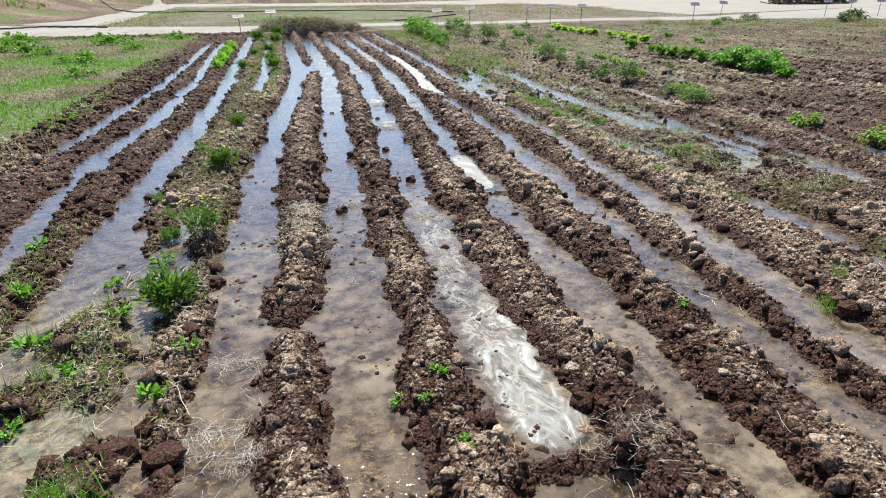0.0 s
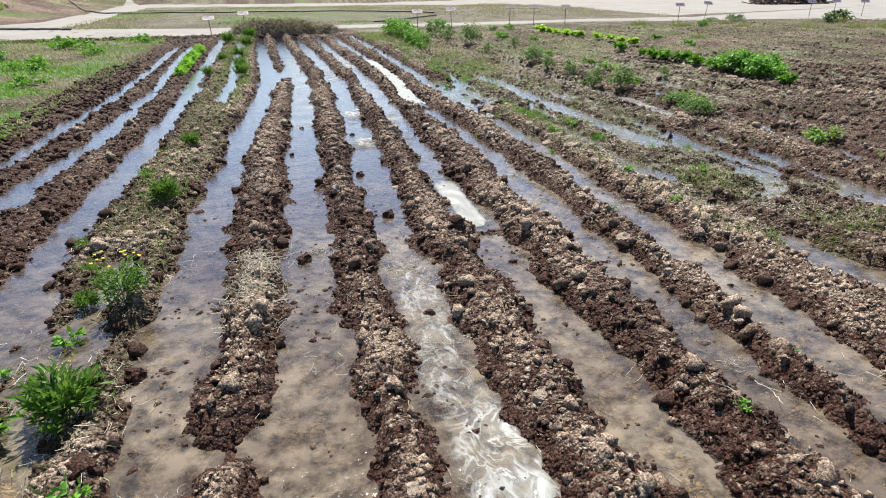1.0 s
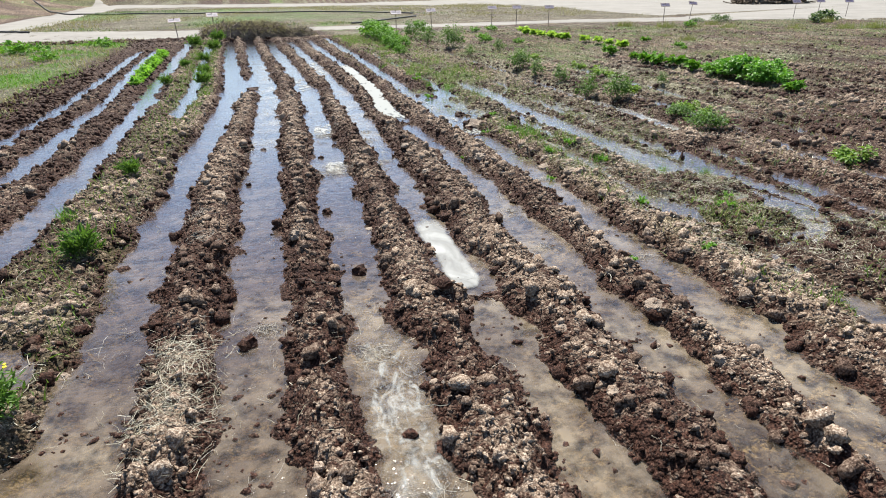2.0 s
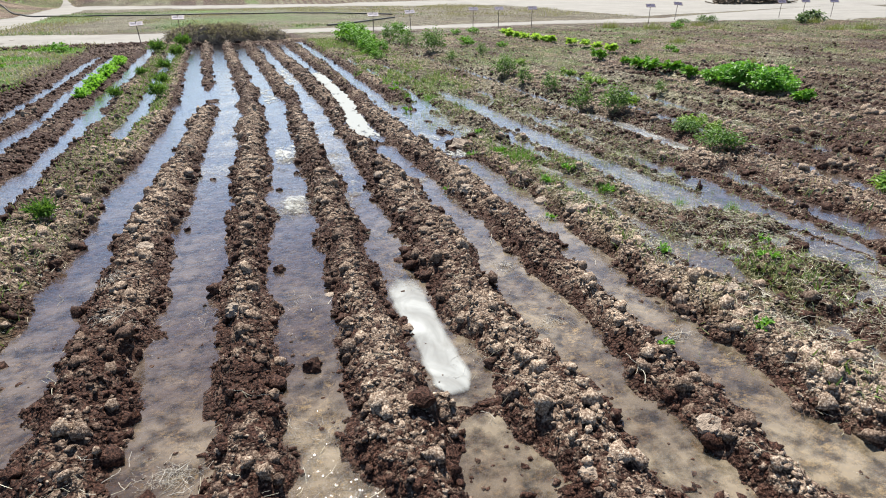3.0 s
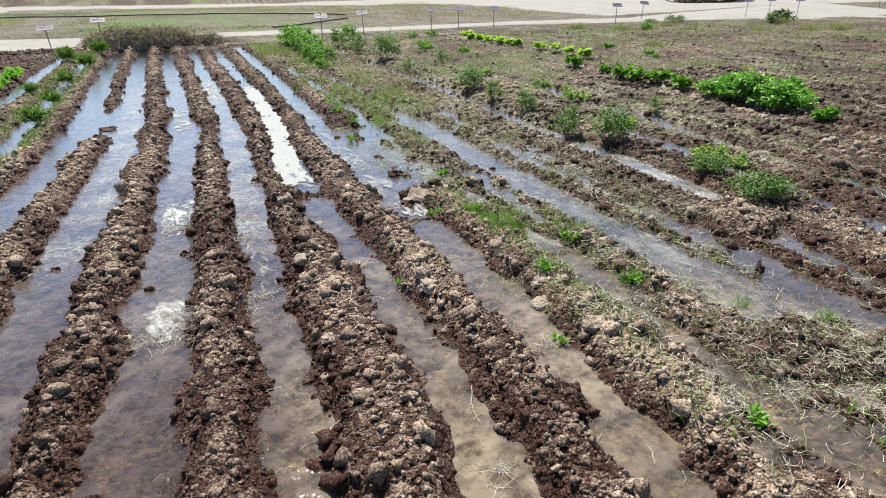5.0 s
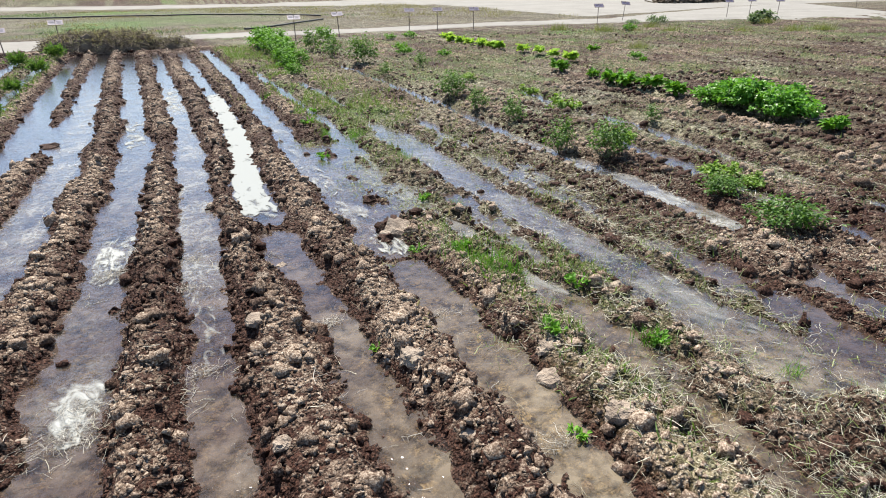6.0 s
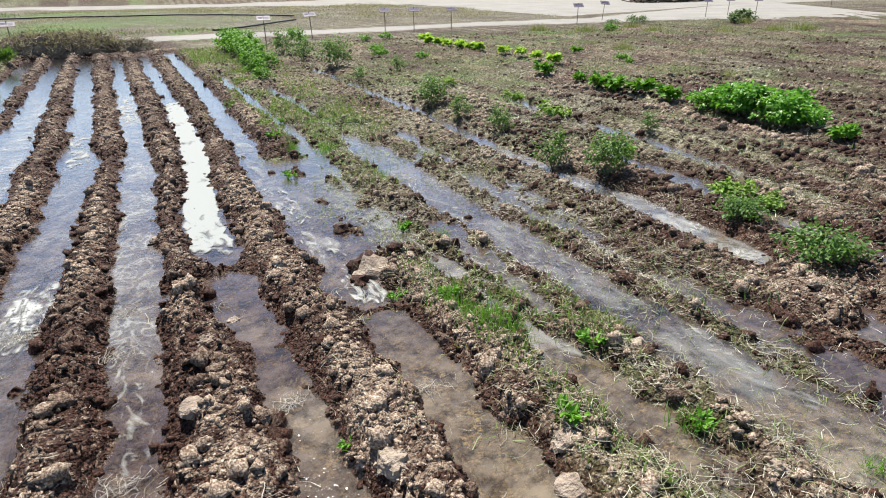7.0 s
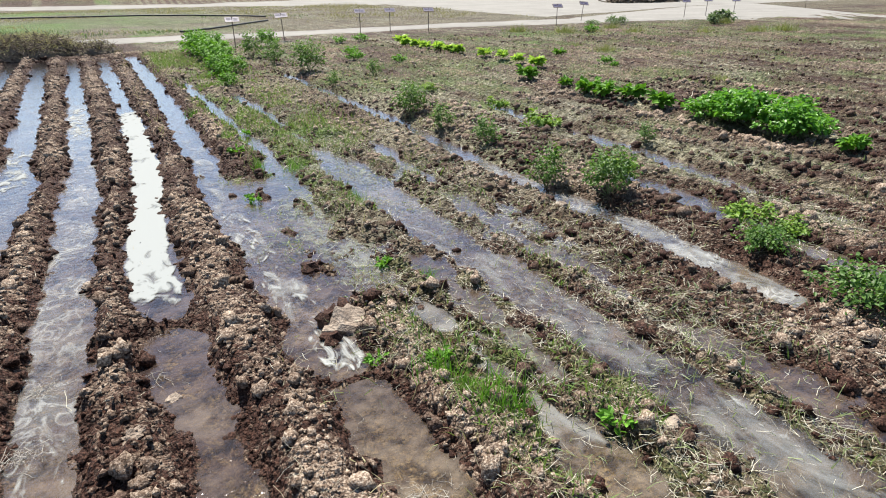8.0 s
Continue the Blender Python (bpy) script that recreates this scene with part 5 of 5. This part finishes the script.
def foam(y0, y1, half, shift, material, label, cover=0.55, base=None):
    """A thin sheet of foam, scum or painted sky sheen on the furrow's water whose middle is given by (ys, xs)."""
    n, m = 90, 21
    yy = np.linspace(y0, y1, n)
    ys, xs = base
    cx = bend(yy) + np.interp(yy, ys, xs) + shift
    w = np.linspace(-1, 1, m)
    X = cx[:, None] + half * w[None, :]
    Y = np.broadcast_to(yy[:, None], X.shape)
    along = (yy - y0) / (y1 - y0)
    ends = np.minimum(step01(0, 0.06, along), step01(0, 0.3, 1 - along))
    slim = 0.35 + 0.65 * step01(0, 0.3, along * (y1 - y0) / 0.6)
    soft = step01(1.0, 0.6, np.abs(w)[None, :] / slim[:, None] + 0.18 * fbm(X, Y, 0.22, 3, 83))
    c = cover * ends[:, None] * soft * (1 + 0.16 * fbm(X, Y, 0.5, 2, 84))
    ob = new("foam", mesh_of("foam", np.stack([X.ravel(), Y.ravel(), 0.003 + 0.0007 * (len(SHEETS) % 9) + 0 * X.ravel()], 1), grid_faces(m, n), material, True, cover=c.ravel()))
    SHEETS.append(ob)
    return tagged(ob, label, "foam", "", "stuff")


for k, (y0, y1) in ((2, (5, 12)), (5, (2.2, 14)), (6, (2.0, 14)), (7, (3.0, 11)), (8, (2.0, 5.0)), (8, (6.3, 14)), (9, (2.6, 9.9)), (10, (3.0, 9.0)), (11, (7, 11))):
    foam(y0, y1, 0.2, 0.0, SCUM, "thin flecks of scum on muddy water", 0.05, FURROWS[k][1:3])
FIVE, SIX, SEVEN = FURROWS[7][1:3], FURROWS[8][1:3], FURROWS[9][1:3]
foam(1.78, 3.3, 0.2, 0.03, SWIRL, "white foam swirls where the furrow's water is dammed", 0.8, FIVE)
foam(1.76, 2.9, 0.19, 0.03, RIBBON, "white ribbons of foam behind the dam", 0.62, FIVE)
foam(1.76, 2.45, 0.16, 0.04, SOFT, "soft white foam behind the dam", 0.42, FIVE)
foam(3.0, 4.8, 0.17, 0.0, SWIRL, "thin streaks of scum on muddy water", 0.45, FIVE)
foam(5.10, 6.7, 0.135, -0.01, SOFT, "bright white foam raft in the furrow", 0.74, SIX)
foam(10.14, 18.5, 0.185, 0.0, FOAM_GLARE, "long bright white foam raft in the furrow", 0.72, SEVEN)
foam(9.15, 9.95, 0.17, 0.02, RIBBON, "white swirls of foam beside the dam", 0.56, FURROWS[10][1:3])
foam(9.8, 12.5, 0.17, 0.0, RIBBON, "thin streaks of scum on muddy water", 0.46, FURROWS[10][1:3])
# two pale sheets whose colour stands in for sky mirrored in the water
foam(9.5, 16.5, 0.15, 0.0, SOFT, "painted pale sky sheen on muddy water", 0.40, FURROWS[10][1:3])
foam(8.0, 11.5, 0.15, 0.0, SOFT, "painted pale sky sheen between the weeds", 0.42, FURROWS[11][1:3])
foam(6.6, 13.0, 0.24, 0.0, SWIRL, "grey swirls of scum on flowing water", 0.12, FURROWS[12][1:3])
# scum, with the sky's reflection on the stream put into the same pale colour
foam(6.8, 13.0, 0.22, 0.0, SOFT, "pale scum and painted sky sheen on the flowing furrow", 0.37, FURROWS[12][1:3])
foam(8.3, 10.6, 0.17, 0.0, SOFT, "pale scum and painted sky sheen on the flowing furrow", 0.46, FURROWS[14][1:3])
foam(8.3, 12.5, 0.16, 0.0, SWIRL, "grey swirls of scum on flowing water", 0.5, FURROWS[14][1:3])
foam(8.0, 11.0, 0.2, 0.0, SWIRL, "thin streaks of scum on muddy water", 0.10, FIVE)
foam(10.4, 22.0, 0.18, 0.0, SWIRL, "thin streaks of scum on muddy water", 0.2, FIVE)
foam(7.6, 11.5, 0.2, 0.0, RIBBON, "drawn-out ribbons of foam on flowing water", 0.36, FURROWS[12][1:3])
foam(6.9, 9.0, 0.18, 0.02, RIBBON, "drawn-out ribbons of foam on flowing water", 0.36, FURROWS[12][1:3])
foam(8.2, 9.9, 0.16, -0.02, RIBBON, "drawn-out ribbons of foam on muddy water", 0.42, SIX)
foam(3.0, 5.2, 0.16, 0.0, RIBBON, "drawn-out ribbons of foam on muddy water", 0.46, FIVE)
# whitish glare on the far water, painted as a pale sheet
foam(13.4, 15.8, 0.17, 0.0, FOAM_GLARE, "painted whitish glare on the furrow's water", 0.46, FIVE)
foam(9.55, 10.7, 0.17, 0.03, RIBBON, "lacy white foam on muddy water", 0.57, FIVE)
foam(7.95, 8.6, 0.16, 0.04, RIBBON, "white foam caught by roots in the furrow", 0.58, FIVE)
for y0, y1, half, ys, xs in ((2.1, 4.2, 0.26, (1, 3, 5), (-1.0, -1.08, -1.25)), (9.9, 12.6, 0.30, (9, 13), (3.6, 3.5)), (11.8, 14.5, 0.20, (11, 15), (4.25, 4.15)), (5.9, 7.1, 0.35, (5, 8), (4.65, 4.6)), (8.3, 9.6, 0.16, (8, 10), (4.0, 3.95))):
    foam(y0, y1, half, 0.0, ALGAE, "pale green film of algae on standing water", 0.52, (ys, xs))
# another patch of glare put into colour, farther along the next furrow
foam(15.5, 18.5, 0.16, 0.0, FOAM_GLARE, "painted whitish glare on the furrow's water", 0.44, SIX)
foam(9.0, 20.0, 0.18, 0.0, SWIRL, "thin streaks of scum on muddy water", 0.42, SIX)
foam(9.0, 20.0, 0.2, 0.0, SWIRL, "thin streaks of scum on muddy water", 0.4, FURROWS[6][1:3])


# ---- signs, hoses, brush ----
def sign_post():
    top = thing("plot_sign", 0, 0, 0, "small violet-grey plot sign on a thin steel post", "sign", "plot signs")
    V, F = tube([(0, 0, -0.1), (0, 0, 0.5), (0, 0, 1.02)], 0.011, 8)
    part("post", V, F, STEEL, top)
    lean = Matrix.Rotation(radians(-46), 4, "X")
    def turned(V, z=0.93):
        return np.array([(lean @ Vector(v))[:] for v in V]) + np.array((0, -0.02, z))
    V, F = box(0.31, 0.014, 0.19)
    panel = part("panel", turned(V), F, BOARD, top, "pale violet sign panel")
    V, F = joined([box(0.34, 0.022, 0.016, (0, 0, 0.103)), box(0.34, 0.022, 0.016, (0, 0, -0.103)), box(0.016, 0.022, 0.19, (-0.163, 0, 0)), box(0.016, 0.022, 0.19, (0.163, 0, 0)), box(0.012, 0.022, 0.19, (0, 0, 0))])
    part("frame", turned(V), F, STEEL, top, "dark steel rim")
    for k, (x, z, w) in enumerate(((-0.08, 0.045, 0.11), (-0.08, 0.015, 0.12), (-0.08, -0.02, 0.09), (0.08, 0.04, 0.12), (0.08, 0.0, 0.09), (0.08, -0.04, 0.11))):
        V, F = box(w, 0.004, 0.012, (x, -0.010, z))
        part("print_bar", turned(V), F, INK, panel)
    return top


sign = sign_post()
for k, (x, y, turn) in enumerate(((-0.42, 27.3, 4), (6.25, 25.8, -6), (8.1, 27.2, -4), (11.25, 28.4, -8), (12.4, 28.3, -10), (13.75, 27.8, -12), (19.45, 27.3, -16), (22.1, 28.8, -18), (27.9, 28.0, -22), (29.7, 28.2, -22), (30.6, 27.3, -24), (41, 30, -30))):
    s = copy_thing(sign, pose(x, y, 0.03, 0, (0, 0, -3, 0, 0, 0, 0, 5, 0, 0, 0, -6)[k] * 1.0, turn))
    s.scale = (1.2, 1.1, 0.84)
sign.matrix_world = pose(-1.55, 25.4, 0.03, 0, -3, 6) @ Matrix.Diagonal((1.2, 1.1, 0.76, 1))


def hose(points, label, radius=0.05):
    P = np.array(points, float)
    t = np.linspace(0, 1, 60)
    u = np.linspace(0, 1, len(P))
    x, y = np.interp(t, u, P[:, 0]), np.interp(t, u, P[:, 1])
    for _ in range(6):
        x[1:-1] = (x[:-2] + 2 * x[1:-1] + x[2:]) / 4
        y[1:-1] = (y[:-2] + 2 * y[1:-1] + y[2:]) / 4
    z = at_level(x, y) + radius + 0.03
    V, F = tube(np.stack([x, y, z], 1), radius, 8)
    ob = new("irrigation_hose", mesh_of("irrigation_hose", V, F, RUBBER, True))
    return tagged(ob, label, "hose", "irrigation hoses")


hose(((-20, 30.6), (-12.3, 32.2), (-10.9, 33.5), (-9.4, 32.8), (-7.8, 32.0)), "black irrigation hose lying across the dirt road", 0.04)
hose(((-24, 84), (-16, 66), (-10.4, 49.5), (-4, 48.5), (2, 47.5), (7, 45.5), (10.3, 42.5), (11.0, 41)), "long black irrigation hose along the fallow field", 0.045)
hose(((5.6, 32.2), (7.0, 33.4), (8.2, 35), (9.4, 36.4), (10.2, 37.4)), "black irrigation hose beside the dirt road", 0.04)


def heap(name, x, y, w, d, h, count, seed, label, thick=0.007, size=(0.2, 0.8)):
    """A heap of dry branches: a thing with one mesh of twigs."""
    r = np.random.default_rng(seed)
    top = thing(name, x, y, 0.03, label, "brushwood")
    pieces = []
    for k in range(count):
        a, q = r.uniform(0, 6.283), math.sqrt(r.random())
        px, py = w / 2 * q * math.cos(a), d / 2 * q * math.sin(a)
        crown = h * (1 - q ** 4) ** 0.6
        pz = max(0.02, crown * r.random() ** 0.6)
        L = r.uniform(*size)
        yaw, up = r.uniform(0, 6.283), r.normal(0.15, 0.4)
        t = np.linspace(-0.5, 0.5, 5)
        V = np.stack([px + L * t * math.cos(yaw) * math.cos(up) + r.normal(0, 0.02, 5), py + L * t * math.sin(yaw) * math.cos(up) + r.normal(0, 0.02, 5),
                      np.maximum(0.0, pz + L * t * math.sin(up) + r.normal(0, 0.02, 5))], 1)
        pieces.append(tube(V, thick * (1.3 - t) * r.uniform(0.4, 1.0), 4))
    V, F = joined(pieces)
    part("brushwood", V, F, TWIG, top)
    g = np.linspace(-0.5, 0.5, 41)
    MX, MY = np.meshgrid(w * g, d * g)
    q2 = (2 * MX / w) ** 2 + (2 * MY / d) ** 2
    MZ = 0.8 * h * np.clip(1 - q2 ** 2, 0, 1) ** 0.6 * (0.85 + 0.45 * fbm(MX + seed, MY, 0.7, 2, 86)) * (1 + 0.6 * fbm(MX + seed, MY, 0.13, 3, 85)) - 0.03
    part("matted_core", np.stack([MX.ravel(), MY.ravel(), MZ.ravel()], 1), grid_faces(41, 41), TWIG, top, "dark matted earth and stalks")
    n = int(count * 1.1)
    a, q = r.uniform(0, 6.283, n), np.sqrt(r.random(n)) * 1.02
    px, py = w / 2 * q * np.cos(a), d / 2 * q * np.sin(a)
    pz = h * np.clip(1 - q ** 4, 0.03, 1) ** 0.6 * (0.55 + 0.5 * r.random(n))
    V, F = blade_mesh(1.5, 0.03)
    V, F = repeated(V, F, np.stack([px, py, pz], 1), r.uniform(0.08, 0.26, n), r.uniform(0, 6.28, n), 0.6)
    part("dry_foliage", V, F, DRYGRASS, top, "bleached dry leaves and stalks")
    return top


heap("brush_pile", 0.75, 26.45, 3.4, 1.7, 0.56, 1900, 3, "long matted heap of dry weeds and brushwood at the field's end", 0.006, (0.15, 0.5))
heap("brush_pile", 2.55, 26.2, 1.3, 0.9, 0.34, 300, 4, "small heap of dry weeds beside the brushwood", 0.006, (0.15, 0.5))
heap("branch_heap", 41.5, 43.5, 6.5, 3.0, 0.9, 500, 5, "heap of dark branches and boards on the yard", 0.05, (0.8, 2.6))

# ---- single clods on the ridges beside the camera's way ----
x, y, z, d = scatter(2600, -0.8, 4.2, 1.5, 11.0, lambda x, y, d, z: 0.8 * field_chance(x, y, d, z))
for k in range(min(300, len(x))):
    ob = new("clod", CLODS[k % 6])
    ob.parent = ground
    r = 0.018 + 0.03 * float(hash2(np.array([k]), np.array([3]))[0]) ** 2
    ob.matrix_world = pose(x[k], y[k], z[k] + 0.1 * r, 20 * math.sin(k), 20 * math.cos(2 * k), 47 * k) @ Matrix.Diagonal((r, r, r * 0.9, 1))


# drowned crumbs and washed roots in the shallow near ends of the furrows
def shoal_chance(x, y, d, z):
    return (d < -0.02) * (z < 0.01) * (0.25 + 0.75 * step01(2.0, 1.4, x)) * step01(7.0, 3.5, y) * step01(-0.02, 0.22, fbm(x, y, 0.4, 3, 171))


x, y, z, d = scatter(7000, -0.8, 3.8, 1.3, 7.0, shoal_chance)
pieces, pick = [], rng.integers(0, 6, len(x))
for k in range(6):
    s = pick == k
    n = int(s.sum())
    r = 0.008 + 0.024 * rng.random(n) ** 2.5
    pieces.append(repeated(*lump_mesh(180 + k, 1, 0.75, 0.78, 0.6), np.stack([x[s], y[s], -0.3 * r + 0.1 * r * rng.random(n)], 1), r, rng.uniform(0, 6.28, n), 0.4))
V, F = joined(pieces)
tagged(new("drowned_crumbs", mesh_of("drowned_crumbs", V, F, CLOD, True, crust=np.full(len(V), 0.06), litter=np.zeros(len(V)))), "wet crumbs of soil breaking the shallow water", "soil", "", "stuff")

x, y, z, d = scatter(1500, -0.8, 3.4, 1.3, 6.5, lambda x, y, d, z: (d < -0.01) * (0.3 + 0.7 * step01(1.6, 1.0, x)) * step01(0.0, 0.3, fbm(x, y, 0.3, 2, 173)))
hx, hy = np.repeat(x, 4) + rng.normal(0, 0.035, 4 * len(x)), np.repeat(y, 4) + rng.normal(0, 0.05, 4 * len(x))
straws("washed_bits", hx, hy, np.minimum(at_level(hx, hy), 0.002), 0.02 + 0.07 * rng.random(len(hx)) ** 2, "bleached roots and straw afloat in the shallow furrows", ROOTS)
